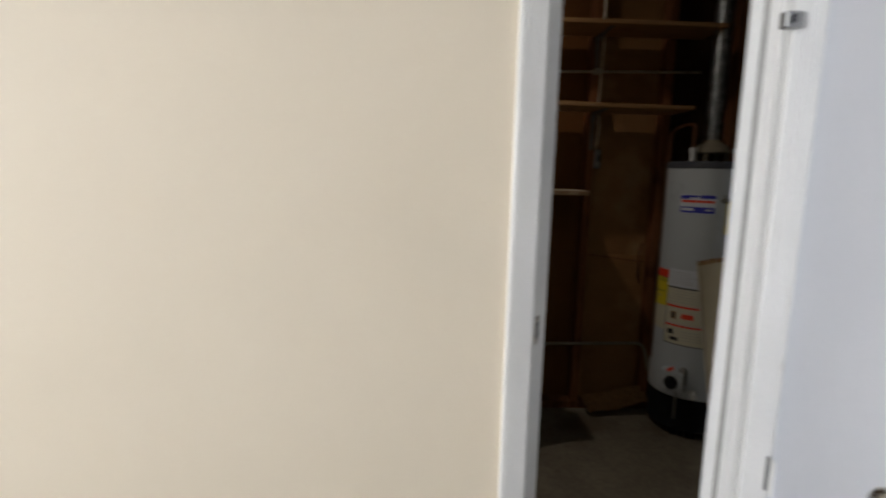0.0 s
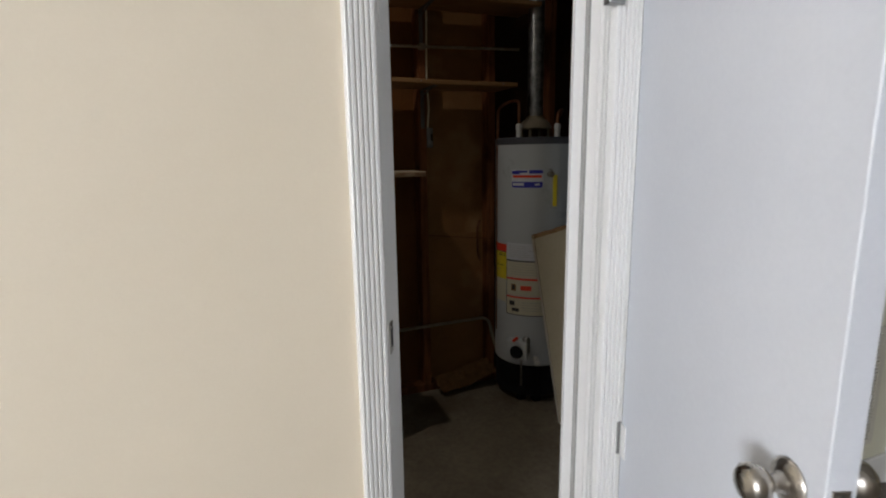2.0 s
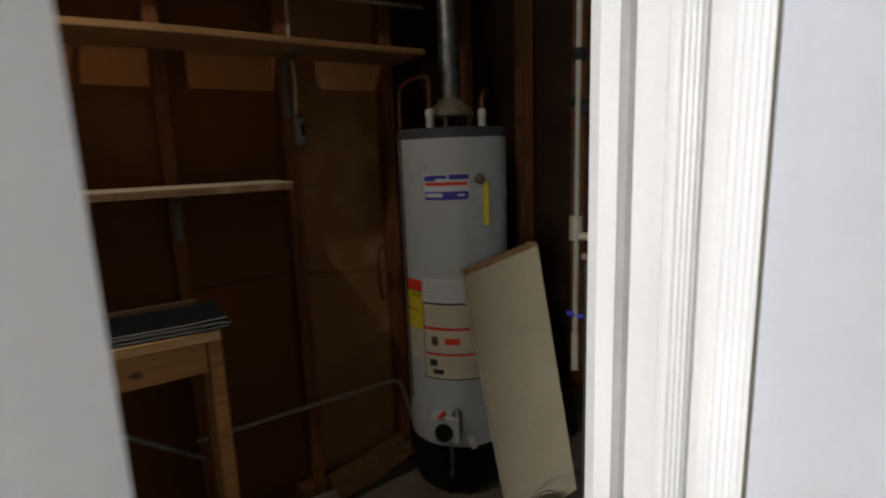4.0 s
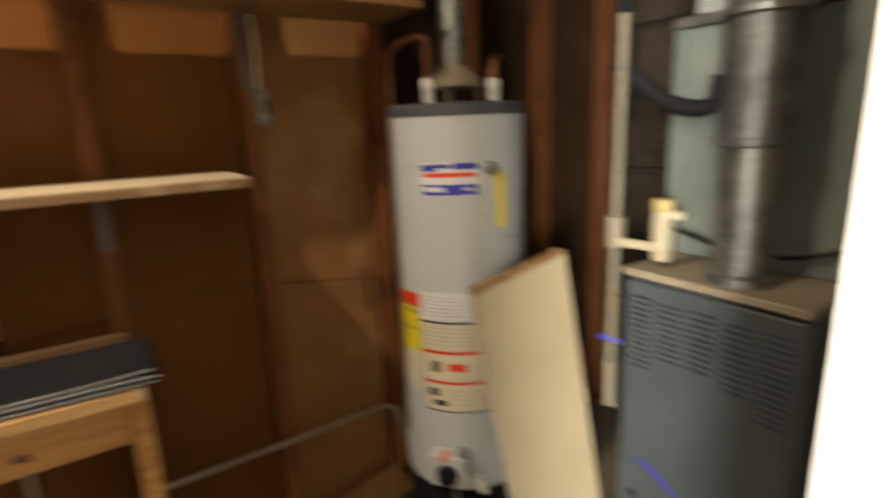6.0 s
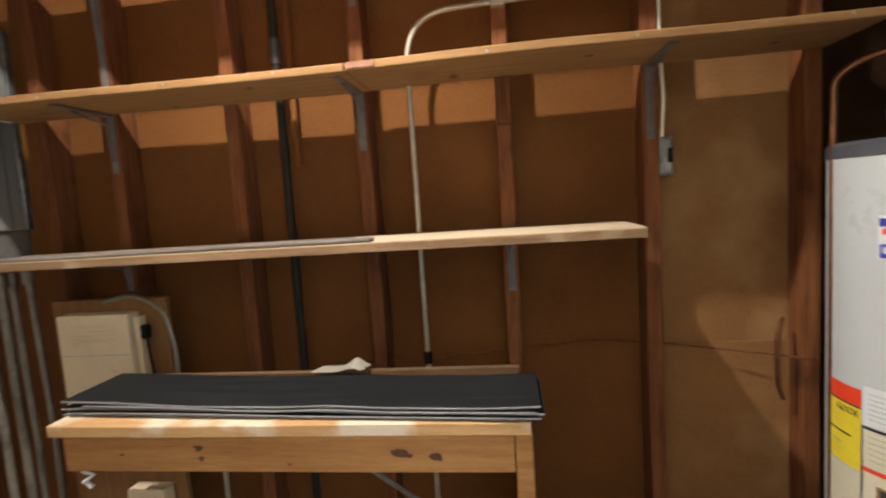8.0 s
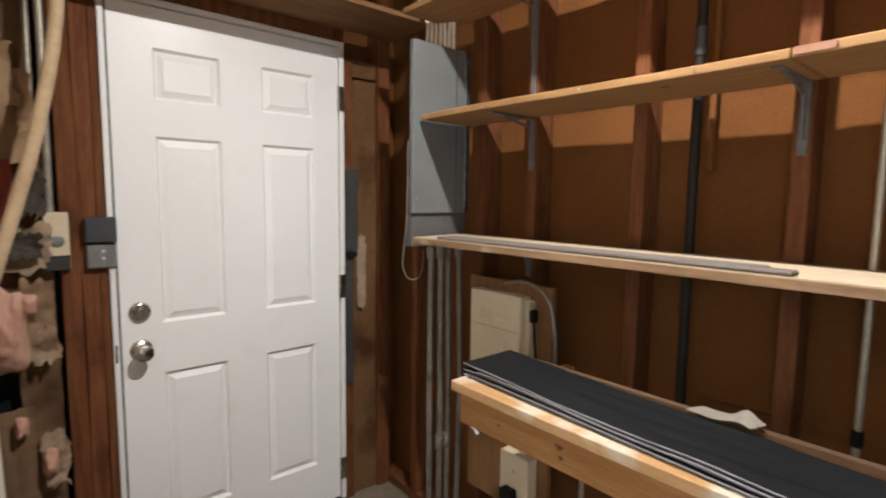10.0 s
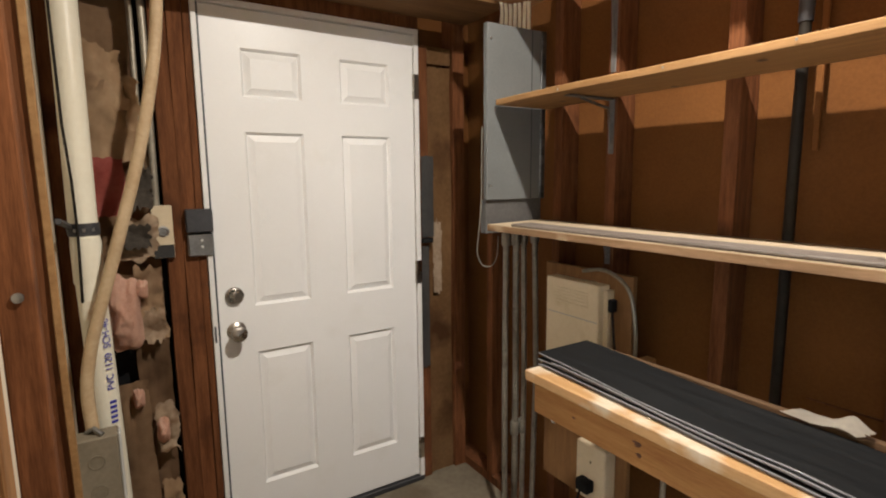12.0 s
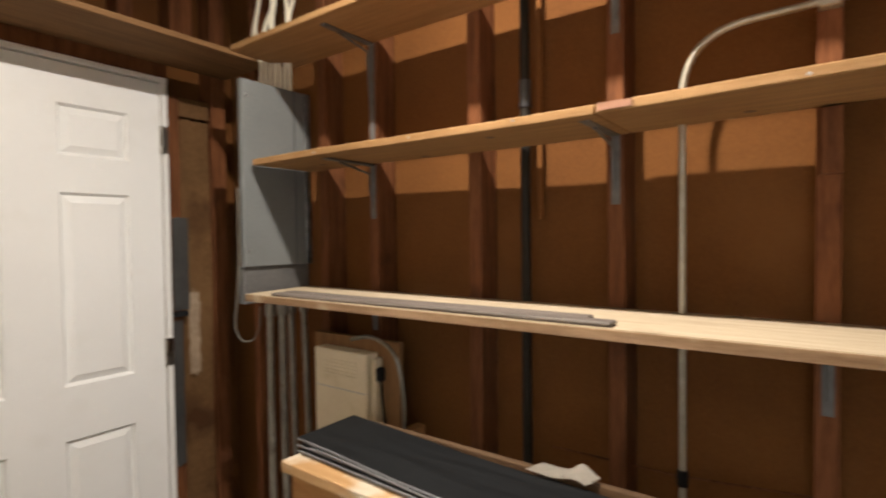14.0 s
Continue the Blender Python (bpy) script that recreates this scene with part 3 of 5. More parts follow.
def on_lining(bm, z):
    rot = Matrix((( tx.x, nx.x, 0, mid.x), (tx.y, nx.y, 0, mid.y), (0, 0, 1, z), (0, 0, 0, 1)))
    bmesh.ops.transform(bm, matrix=rot, verts=bm.verts)
    return bm


bm = bm_box(-0.014, 0.014, -0.001, 0.0022, -0.035, 0.035, 0.001)
strike = part("strike_plate", on_lining(bm, 0.972), M_NICKEL, door_frame, "worn nickel strike plate")
part("strike_hole", on_lining(bm_box(-0.008, 0.008, 0.0018, 0.0028, -0.02, 0.02), 0.972), M_VOID, strike)
part("strike_plate", on_lining(bm_box(-0.012, 0.012, -0.001, 0.002, -0.03, 0.03, 0.001), 1.64), M_TRIM, door_frame, "painted-over plate")

# ---- the open door leaf ----
HX, HY = DR + 0.058, WY0 - 0.028
leaf = thing("door_2", "open white flush door with a nickel knob", "door", kind="structure", at=(HX, HY, 0))
leaf.rotation_euler = (0, 0, math.atan2(-2.135 - HY, 2.188 - HX) - radians(3))
LW = 0.66
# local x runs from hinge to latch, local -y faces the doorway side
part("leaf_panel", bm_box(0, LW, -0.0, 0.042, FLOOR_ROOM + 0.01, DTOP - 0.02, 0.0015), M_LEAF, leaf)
knob_z = 0.91
KX = LW - 0.06


def door_knob(side):
    s = -1 if side < 0 else 1
    base = 0.0 if s < 0 else 0.042
    prof = [(0.002, 0.0), (0.033, 0.001), (0.034, 0.004), (0.030, 0.009), (0.016, 0.013), (0.0125, 0.022), (0.0125, 0.03), (0.017, 0.035), (0.0255, 0.042), (0.0285, 0.052), (0.0275, 0.062), (0.021, 0.069), (0.008, 0.072), (0.001, 0.0722)]
    return bm_lathe([(r, base + s * h) for r, h in prof], 32, (KX, 0, knob_z), "y")


part("knob", door_knob(-1), M_NICKEL, leaf, "brushed nickel knob and rose", True)
part("knob", door_knob(1), M_NICKEL, leaf, "brushed nickel knob and rose", True)
plate = part("latch_plate", bm_box(LW - 0.001, LW + 0.0015, 0.008, 0.034, knob_z - 0.028, knob_z + 0.028, 0.001), M_NICKEL, leaf)
part("latch_bolt", bm_prism([(LW + 0.001, 0.011), (LW + 0.001, 0.024), (LW + 0.011, 0.013), (LW + 0.011, 0.011)], knob_z - 0.008, knob_z + 0.008), M_NICKEL, plate)
for z in (knob_z + 0.02, knob_z - 0.02):
    part("screw", bm_lathe([(0.0035, LW + 0.001), (0.0035, LW + 0.0022), (0.001, LW + 0.0024)], 10, (0, 0.021, z), "x"), M_STEEL, plate)
for z in (0.62,):
    hg = part("hinge", bm_lathe([(0.006, z - 0.045), (0.006, z + 0.045)], 12, (-0.004, -0.006, 0)), M_STEEL, leaf, "painted steel hinge")
    part("hinge_leaf", bm_box(0.0, 0.03, -0.0025, 0.0005, z - 0.045, z + 0.045), M_TRIM, hg)
plate = tagged(link_mesh("hinge_plate", bm_box(DR - 0.036, DR + 0.006, WY0 - 0.03, WY0 - 0.0045, 1.69, 1.725, 0.002), M_STEEL), "small grey steel latch plate on white casing", "hardware")
part("hook", bm_box(DR - 0.026, DR - 0.018, WY0 - 0.041, WY0 - 0.029, 1.698, 1.716, 0.002), M_DARKMETAL, plate)

# ---- room side of the wall: thermostat, grille, baseboard ----
th = thing("thermostat", "white square wall thermostat with grey display", "thermostat", at=(2.943, WY0, 1.49))
part("housing", bm_box(-0.068, 0.068, -0.028, 0, -0.05, 0.05, 0.006, seg=2), M_THERMO, th)
part("display", bm_box(-0.012, 0.036, -0.0295, -0.02, -0.012, 0.038, 0.001), M_LCD, th)
for k in (-0.006, 0.014, 0.034):
    part("button", bm_box(k - 0.006, k + 0.006, -0.0305, -0.02, -0.034, -0.026, 0.001), M_VENT, th)

gr = thing("return_air_grille", "cream painted louvred return air grille in the wall", "vent", at=(2.915, WY0, 0.333))
GW, GH = 0.575, 0.437
part("backing", bm_box(0.01, GW - 0.01, -0.003, -0.001, 0.01, GH - 0.01), M_DUST, gr)
bm = bm_box(0, GW, -0.012, -0.0005, 0, 0.022, 0.002)
bm_box(0, GW, -0.012, -0.0005, GH - 0.022, GH, 0.002, bm)
bm_box(0, 0.022, -0.0118, -0.0006, 0.022, GH - 0.022, 0, bm)
bm_box(GW - 0.022, GW, -0.0118, -0.0006, 0.022, GH - 0.022, 0, bm)
part("frame", bm, M_VENT, gr)
slat = None
N = 28
for i in range(N):
    z = 0.026 + (GH - 0.052) * (i + 0.5) / N
    if slat is None:
        bm = bm_box(0.021, GW - 0.021, -0.0112, -0.0095, -0.0044, 0.0048)
        slat = part("slat", bm, M_VENT, gr)
        slat.location = (0, 0, z)
    else:
        o = slat.copy()
        scene.collection.objects.link(o)
        o.location = (0, 0, z)
for i in range(1, 6):
    x = GW * i / 6
    part("mullion", bm_box(x - 0.006, x + 0.006, -0.0125, -0.003, 0.022, GH - 0.022, 0.001), M_VENT, gr)

structure("baseboard", bm_box(2.50, 3.60, WY0 - 0.014, WY0 - 0.0005, FLOOR_ROOM, 0.268, 0.003), M_TRIM, "white painted baseboard", category="baseboard")
structure("baseboard_left", bm_box(-2.9, DL - 0.07, WY0 - 0.014, WY0 - 0.0005, FLOOR_ROOM, 0.268, 0.003), M_TRIM, "white painted baseboard", category="baseboard")
structure("trim", bm_prism(fluted(3.60, 3.68, WY0, 0.022), FLOOR_ROOM, 2.2), M_TRIM, "white painted door casing", category="trim")


def window(name, centre, along, w, h):
    ob = thing(name, "white framed room window with clear glass", "window", kind="structure", at=centre)
    bars = [(-w / 2, w / 2, -h / 2, -h / 2 + 0.05), (-w / 2, w / 2, h / 2 - 0.05, h / 2), (-w / 2, -w / 2 + 0.05, -h / 2 + 0.05, h / 2 - 0.05), (w / 2 - 0.05, w / 2, -h / 2 + 0.05, h / 2 - 0.05), (-w / 2 + 0.05, w / 2 - 0.05, -0.02, 0.02)]
    for a0, a1, z0, z1 in bars:
        bm = bm_box(a0, a1, -0.03, 0.03, z0, z1, 0.003) if along == "x" else bm_box(-0.03, 0.03, a0, a1, z0, z1, 0.003)
        part("window_frame", bm, M_TRIM, ob)
    for z0, z1 in ((-h / 2 + 0.05, -0.02), (0.02, h / 2 - 0.05)):
        bm = bm_box(-w / 2 + 0.05, w / 2 - 0.05, -0.003, 0.003, z0, z1) if along == "x" else bm_box(-0.003, 0.003, -w / 2 + 0.05, w / 2 - 0.05, z0, z1)
        g = part("pane", bm, M_GLASS, ob)
        g.visible_shadow = False
    return ob


window("window_1", (-2.98, -5.0, 1.75), "y", 1.9, 1.2)

# ---- white six-panel door in the left wall ----
door = thing("door_3", "closed white six-panel steel door with nickel locks", "door", kind="structure")
ys = (-1.066, -0.942, -0.73, -0.58, -0.37, -0.262)
zs = (FLOOR_IN + 0.03, 0.275, 0.807, 0.983, 1.615, 1.735, 1.902, 2.03)
bm = bmesh.new()
grid = [[bm.verts.new((0.0, y, z)) for y in ys] for z in zs]
panels = []
for j in range(len(zs) - 1):
    for i in range(len(ys) - 1):
        f = bm.faces.new((grid[j][i], grid[j][i + 1], grid[j + 1][i + 1], grid[j + 1][i]))
        if i in (1, 3) and j in (1, 3, 5):
            panels.append(f)
bmesh.ops.inset_individual(bm, faces=panels, thickness=0.006, depth=0.002)
bmesh.ops.inset_individual(bm, faces=panels, thickness=0.013, depth=-0.013)
bmesh.ops.inset_individual(bm, faces=panels, thickness=0.034, depth=0.0105)
part("leaf_panel", bm, M_DOOR, door)
part("leaf_core", bm_box(-0.045, -0.0125, ys[0], ys[-1], zs[0], zs[-1]), M_DOOR, door)
for y in (ys[0], ys[-1]):
    part("leaf_edge", bm_box(-0.012, -0.0002, y - 0.0015, y + 0.0015, zs[0], zs[-1]), M_DOOR, door)
part("jamb", bm_box(-0.09, 0.012, -1.092, -1.075, FLOOR_IN, 2.0342, 0.002), M_TRIM, door)
part("weather_strip", bm_box(-0.02, 0.003, -1.0745, -1.068, FLOOR_IN, 2.034), M_FURN, door, "grey weather strip")
part("jamb", bm_box(-0.09, 0.010, -0.257, -0.236, FLOOR_IN, 2.0342, 0.002), M_TRIM, door)
part("head_jamb", bm_box(-0.09, 0.011, -1.092, -0.236, 2.0345, 2.054, 0.002), M_TRIM, door)
part("sill", bm_box(-0.09, 0.012, -1.112, -0.236, FLOOR_IN - 0.01, FLOOR_IN + 0.022, 0.003), M_DARKMETAL, door)


def lock(z, kind):
    if kind == "deadbolt":
        prof = [(0.002, 0.0), (0.032, 0.0005), (0.033, 0.006), (0.029, 0.012), (0.026, 0.013), (0.024, 0.011), (0.001, 0.0115)]
        k = part("deadbolt", bm_lathe(prof, 32, (0, -1.012, z), "x"), M_NICKEL, door, "round nickel deadbolt", True)
        part("thumb_turn", bm_box(0.011, 0.026, -1.018, -1.006, z - 0.016, z + 0.016, 0.004, seg=2), M_NICKEL, k)
    else:
        prof = [(0.002, 0.0), (0.033, 0.0005), (0.034, 0.004), (0.028, 0.01), (0.014, 0.014), (0.012, 0.03), (0.017, 0.036), (0.026, 0.044), (0.029, 0.054), (0.026, 0.064), (0.014, 0.07), (0.001, 0.071)]
        part("knob", bm_lathe(prof, 32, (0, -1.012, z), "x"), M_NICKEL, door, "round nickel knob", True)


lock(1.03, "deadbolt")
lock(0.9, "knob")
for z in (1.825, 1.04, 0.22):
    h = part("hinge", bm_lathe([(0.0055, z - 0.05), (0.0055, z + 0.05)], 12, (0.008, -0.26, 0)), M_NICKEL, door)
    part("hinge_leaf", bm_box(0.0102, 0.0118, -0.258, -0.238, z - 0.05, z + 0.05), M_NICKEL, h)
part("latch_keeper", bm_box(-0.0, 0.0135, -1.0875, -1.081, 0.87, 0.93, 0.001), M_DARKMETAL, door)


# ---- shelves ----
def bracket(x, z, drop, reach):
    b = thing("shelf_bracket", "grey pressed steel shelf bracket on a stud", "bracket", "shelf brackets", at=(x, 0, z))
    part("wall_arm", bm_box(-0.010, 0.010, -0.004, 0.0, -drop, -0.001, 0.001), M_BRKT, b)
    part("shelf_arm", bm_box(-0.011, 0.011, -reach, -0.005, -0.005, -0.001, 0.001), M_BRKT, b)
    part("rib", bm_tube([(0, -0.006, -drop * 0.8), (0, -0.02, -0.03), (0, -reach * 0.7, -0.007)], 0.004, 6), M_BRKT, b)


S1, S2, S0 = 1.686, 1.262, 2.065
shelf = tagged(link_mesh("wall_shelf", bm_board(0.533, 1.62, -0.235, -0.001, S1, S1 + 0.019, "x", 0.006, 1.0), M_SHELF), "long pine board shelf resting on steel brackets", "shelf", "wall shelves")
shelf_b = tagged(link_mesh("wall_shelf", bm_board(1.622, 2.772, -0.235, -0.001, S1, S1 + 0.019, "x", 0.005, 4.0), M_SHELF), "long pine board shelf with faded pink paint end", "shelf", "wall shelves")
part("paint_patch", bm_box(1.626, 1.69, -0.2395, -0.2358, S1 + 0.003, S1 + 0.017), M_PINKPAINT, shelf_b, "faded pink paint")
for board, spots in ((shelf, ((0.74, -0.13), (1.08, -0.06), (1.36, -0.18))), (shelf_b, ((1.86, -0.09), (2.18, -0.17), (2.6, -0.12)))):
    for x, y in spots:
        part("knot", bm_lathe([(0.011, S1 - 0.0058), (0.008, S1 - 0.0062), (0.001, S1 - 0.0063)], 12, (x, y, 0)), M_KNOT, board)
        part("nail", bm_lathe([(0.003, -0.2412), (0.003, -0.2418), (0.001, -0.242)], 8, (x + 0.09, 0, S1 + 0.009), "y"), M_STEEL, board)
low_shelf = thing("wall_shelf", "pale pine shelf with grey trim strips on it", "shelf", "wall shelves")
part("board", bm_prism([(0.544, -0.275), (2.272, -0.275), (2.278, -0.06), (2.255, -0.002), (0.5, -0.002), (0.535, -0.2)], S2 + 0.004, S2 + 0.026), M_PALE, low_shelf)
part("front_edge", bm_board(0.545, 2.271, -0.2785, -0.2755, S2 + 0.0045, S2 + 0.024, "x", 0.0005, 3.0, bevel=0.0008), M_EDGEWOOD, low_shelf, "brown sawn front edge")
for x in (0.9, 1.55, 2.0):
    part("nail", bm_lathe([(0.0035, 0.0), (0.0035, 0.0008), (0.001, 0.001)], 8, (x, -0.03, S2 + 0.026)), M_STEEL, low_shelf)
tagged(link_mesh("wall_shelf", bm_board(0.42, 2.9, -0.235, -0.001, S0, S0 + 0.0195, "x", 0.004, 8.0), M_SHELF), "high pine board shelf resting on steel brackets", "shelf", "wall shelves")
tagged(link_mesh("door_shelf", bm_board(0.014, 0.308, -1.46, -0.004, 2.101, 2.12, "y", 0.003, 12.0), M_DOORSHELF), "pine shelf above the white door", "shelf")
for x, z, d, r in ((0.826, S1, 0.17, 0.2), (1.587, S1, 0.16, 0.2), (2.356, S1, 0.19, 0.2), (1.979, S2, 0.15, 0.2), (0.826, S0, 0.3, 0.2), (1.587, S0, 0.15, 0.2), (2.356, S0, 0.16, 0.2), (0.826, S2, 0.1, 0.2)):
    bracket(x, z, d, r)
tagged(link_mesh("wood_cleat", bm_prism([(-0.019, 0.0), (0.019, 0.0), (0.019, -0.022), (-0.012, -0.022)], 0, 0.12), M_STUD), "short pine wedge cleat on a stud", "cleat").location = (1.979, 0, S1 - 0.122)
for y, x1, h in ((-0.25, 1.66, 0.0), (-0.205, 1.6, 0.0)):
    tagged(link_mesh("trim_strip", bm_board(0.66, x1, y - 0.02, y + 0.02, S2 + 0.0262 + h, S2 + 0.0355 + h, "x", 0.002, y * 40, bevel=0.003), M_GREYWOOD), "weathered grey wood trim strip lying on shelf", "trim strip", "trim strips")

# ---- workbench ----
bench = thing("workbench", "rough pine workbench with knotty front rail", "workbench")
part("bench_top", bm_board(0.955, 2.0, -0.462, -0.214, 0.914, 0.94, "x", 0.003, 2.2), M_BENCHTOP, bench, "worn pale pine top")
rail = part("front_rail", bm_board(0.98, 1.966, -0.45, -0.412, 0.832, 0.9135, "x", 0.002, 3.1), M_BENCH, bench, "orange pine rail with dark knots")
for x, z, r in ((1.30, 0.886, 0.010), (1.305, 0.862, 0.008), (1.735, 0.874, 0.016), (1.755, 0.868, 0.007), (1.81, 0.866, 0.013), (1.5, 0.85, 0.004), (1.12, 0.87, 0.005)):
    k = bm_lathe([(r * 1.1, -0.4506), (r * 0.9, -0.4512), (0.001, -0.4515)], 14, (x, 0, z), "y")
    for v in k.verts:
        d = Vector((v.co.x - x, 0, v.co.z - z))
        f = 0.85 + 0.55 * noise.noise(Vector((d.x * 130 + x * 50, d.z * 130, z * 30)))
        v.co.x, v.co.z = x + d.x * f * 1.15, z + d.z * f * 0.7
    part("knot", k, M_KNOT, rail)
for x in (1.968,):
    for y in (-0.452, -0.278):
        part("leg", bm_board(x, x + 0.034, y, y + 0.05, FLOOR_IN, 0.9138, "z", 0.002, x + y), M_BENCH, bench)
part("back_rail", bm_board(0.98, 1.966, -0.266, -0.23, 0.832, 0.9135, "x", 0.002, 3.6), M_BENCH, bench)
part("side_cleat", bm_board(0.99, 1.025, -0.2285, -0.002, 0.835, 0.9, "y", 0.002, 7.7), M_BENCH, bench)
part("brace", bm_tube([(1.36, -0.4, 0.835), (1.62, -0.3, 0.76), (1.95, -0.26, 0.5)], 0.006, 6), M_GALV, bench, "thin steel strap")

# ---- stack of vinyl planks, each a little bowed ----
def wave_of(t, i):
    return 0.0034 * i * max(0.0, math.sin(t * 5.2 + 0.4 * i)) * 0.7 + 0.0035 * (i > 1) * math.exp(-((t - 0.52 - 0.02 * i) / 0.07) ** 2)



for i in range(5):
    z = 0.9405 + i * 0.0052
    x0, x1 = 0.945 + (0.02 * i if i % 2 else 0.0), 2.012 + 0.008 * (i % 3) - (0.045 if i == 0 else 0.0)
    y0, y1 = -0.405 - 0.008 * (i % 2), -0.215 - 0.003 * (i % 3)
    bm = bmesh.new()
    n = 26
    top, bot = [], []
    for k in range(n + 1):
        t = k / n
        x = x0 + (x1 - x0) * t
        skew = -0.05 * t
        lift = wave_of(t, i)
        top.append([bm.verts.new((x, y + skew, z + 0.0045 + lift)) for y in (y0, y1)])
        bot.append([bm.verts.new((x, y + skew, z + lift)) for y in (y0, y1)])
    for k in range(n):
        bm.faces.new((top[k][0], top[k + 1][0], top[k + 1][1], top[k][1]))
        bm.faces.new((bot[k][0], bot[k][1], bot[k + 1][1], bot[k + 1][0]))
        bm.faces.new((top[k][0], bot[k][0], bot[k + 1][0], top[k + 1][0]))
        bm.faces.new((top[k][1], top[k + 1][1], bot[k + 1][1], bot[k][1]))
    for k in (0, n):
        bm.faces.new((top[k][0], top[k][1], bot[k][1], bot[k][0]))
    pl = tagged(link_mesh("vinyl_plank", bm, M_PLANK), "charcoal vinyl floor plank stacked on the bench", "floor plank", "stack of planks")
    e = bm_tube([(x0 + (x1 - x0) * k / n, y0 - 0.05 * k / n - 0.0004, z + 0.0024 + wave_of(k / n, i)) for k in range(n + 1)], 0.0024, 6)
    part("edge", e, M_PLANKEDGE, pl, "grey cut edge")
tagged(link_mesh("back_board", bm_board(0.99, 1.985, -0.2125, -0.195, 0.86, 0.966, "x", 0.003, 9.1), M_BACKBOARD), "thin brown back board fixed behind the bench", "wood strip")
sheet = bm_crumple((1.478, -0.25, 0.974), (0.13, -0.008, 0.0), (0.012, 0.052, 0.0), 24, 14, 0.006, 3.0, 12.0, 0.05)
for v in sheet.verts:
    t = (v.co.x - 1.478) / 0.13
    v.co.z = max(v.co.z, 0.9735) + 0.026 * math.exp(-((t - 0.82) / 0.16) ** 2) * (0.35 + 6.5 * max(0.0, v.co.y + 0.258))
tagged(link_mesh("crumpled_paper", sheet, M_PAPER), "crumpled white paper sheet on the planks", "paper")

# ---- pipes and wires on the back wall ----
bp = thing("drain_pipe", "black vertical drain pipe between the studs", "pipe")
part("pipe", bm_tube([(1.345, 0.025, FLOOR_IN), (1.345, 0.025, CEIL)], 0.0125, 16), M_PIPEBLACK, bp, "", True)
part("side_lath", bm_board(1.366, 1.38, 0.05, 0.06, 1.5, CEIL, "z", 0.003, 2.0, n=10), M_FIBRE, bp, "thin brown lath")
part("coupling", bm_lathe([(0.0155, 1.79), (0.0155, 1.86)], 20, (1.345, 0.025, 0)), M_DARKMETAL, bp, "steel clamp", True)
em = thing("conduit", "zinc electrical conduit bent along the back wall", "conduit")
part("pipe", bm_tube(rounded([(1.73, -0.012, 0.3), (1.73, -0.012, 1.872), (2.9, -0.012, 1.905)], 0.13, 10), 0.0072, 12), M_EMT, em, "", True)
part("coupling", bm_lathe([(0.010, 0.915), (0.0115, 0.92), (0.0115, 0.945), (0.010, 0.95)], 16, (1.73, -0.012, 0)), M_BLACK, em, "dark coupling", True)
for x, z in ((1.979, 1.879), (2.356, 1.889)):
    part("strap", bm_box(x - 0.018, x + 0.018, -0.025, 0.001, z - 0.014, z + 0.016, 0.003), M_EMT, em)
tagged(link_mesh("thermostat_wire", bm_tube([(1.4, 0.06, 0.9), (1.7, 0.055, 0.905), (2.0, 0.06, 0.93), (2.2, 0.062, 0.945), (2.38, 0.06, 0.935), (2.5, 0.05, 0.92), (2.65, 0.03, 0.905), (2.73, -0.004, 0.9), (2.752, -0.006, 0.9)], 0.0025, 6), M_STUD, smooth=True), "thin tan low-voltage wire along the sheathing", "wire")
tagged(link_mesh("white_cable", bm_tube([(2.38, 0.01, CEIL), (2.388, 0.004, 2.05), (2.384, 0.008, 1.75), (2.39, 0.0, 1.6), (2.386, 0.01, 1.5)], 0.0045, 8), M_PVC, smooth=True), "white cable running down a stud", "cable")
so = thing("junction_box", "grey metal switch box screwed to a stud", "electrical box", at=(2.395, 0.0, 1.45))
part("box", bm_box(-0.018, 0.016, 0.0, 0.045, -0.05, 0.05, 0.003), M_GALV, so)
part("device", bm_box(-0.010, 0.012, -0.005, 0.002, -0.045, 0.045, 0.003), M_GALV, so)
part("toggle", bm_box(0.001, 0.011, -0.012, -0.004, -0.018, 0.02, 0.002), M_BLACK, so)
tagged(link_mesh("old_pipe_stub", bm_tube(rounded([(2.69, 0.03, 1.0), (2.66, 0.0, 0.97), (2.662, 0.0, 0.82), (2.69, 0.03, 0.78)], 0.03), 0.006, 8), M_COPPER, smooth=True), "bent rusty wire hook on the stud", "wire")
gp = thing("gas_pipe", "painted gas pipe bending down to the heater", "pipe")
part("pipe", bm_tube(rounded([(1.95, -0.02, 0.44), (2.715, -0.02, 0.452), (2.75, -0.03, 0.3), (2.78, -0.06, 0.2)], 0.05), 0.009, 12), M_DUST, gp, "", True)

# ---- electrical cabinet and its conduits ----
cab = thing("electrical_cabinet", "thin grey steel electrical cabinet front beside the shelves", "electrical cabinet", at=(0.515, -0.257, 1.368))
part("body", bm_box(-0.022, 0.0, 0.0, 0.24, 0.0, 0.59, 0.002), M_PANELGREY, cab)
part("flange", bm_box(-0.02, 0.003, 0.2405, 0.262, 0.0, 0.59, 0.001), M_GALV, cab)
# darker than the body: the gutter's shade is put into its colour
part("gutter", bm_box(-0.045, -0.012, 0.004, 0.26, -0.118, -0.0005, 0.002), M_TARGREY, cab, "lower wiring gutter with shade put into its colour")
part("seam", bm_box(-0.001, 0.0012, 0.196, 0.199, 0.002, 0.588), M_DARKMETAL, cab)
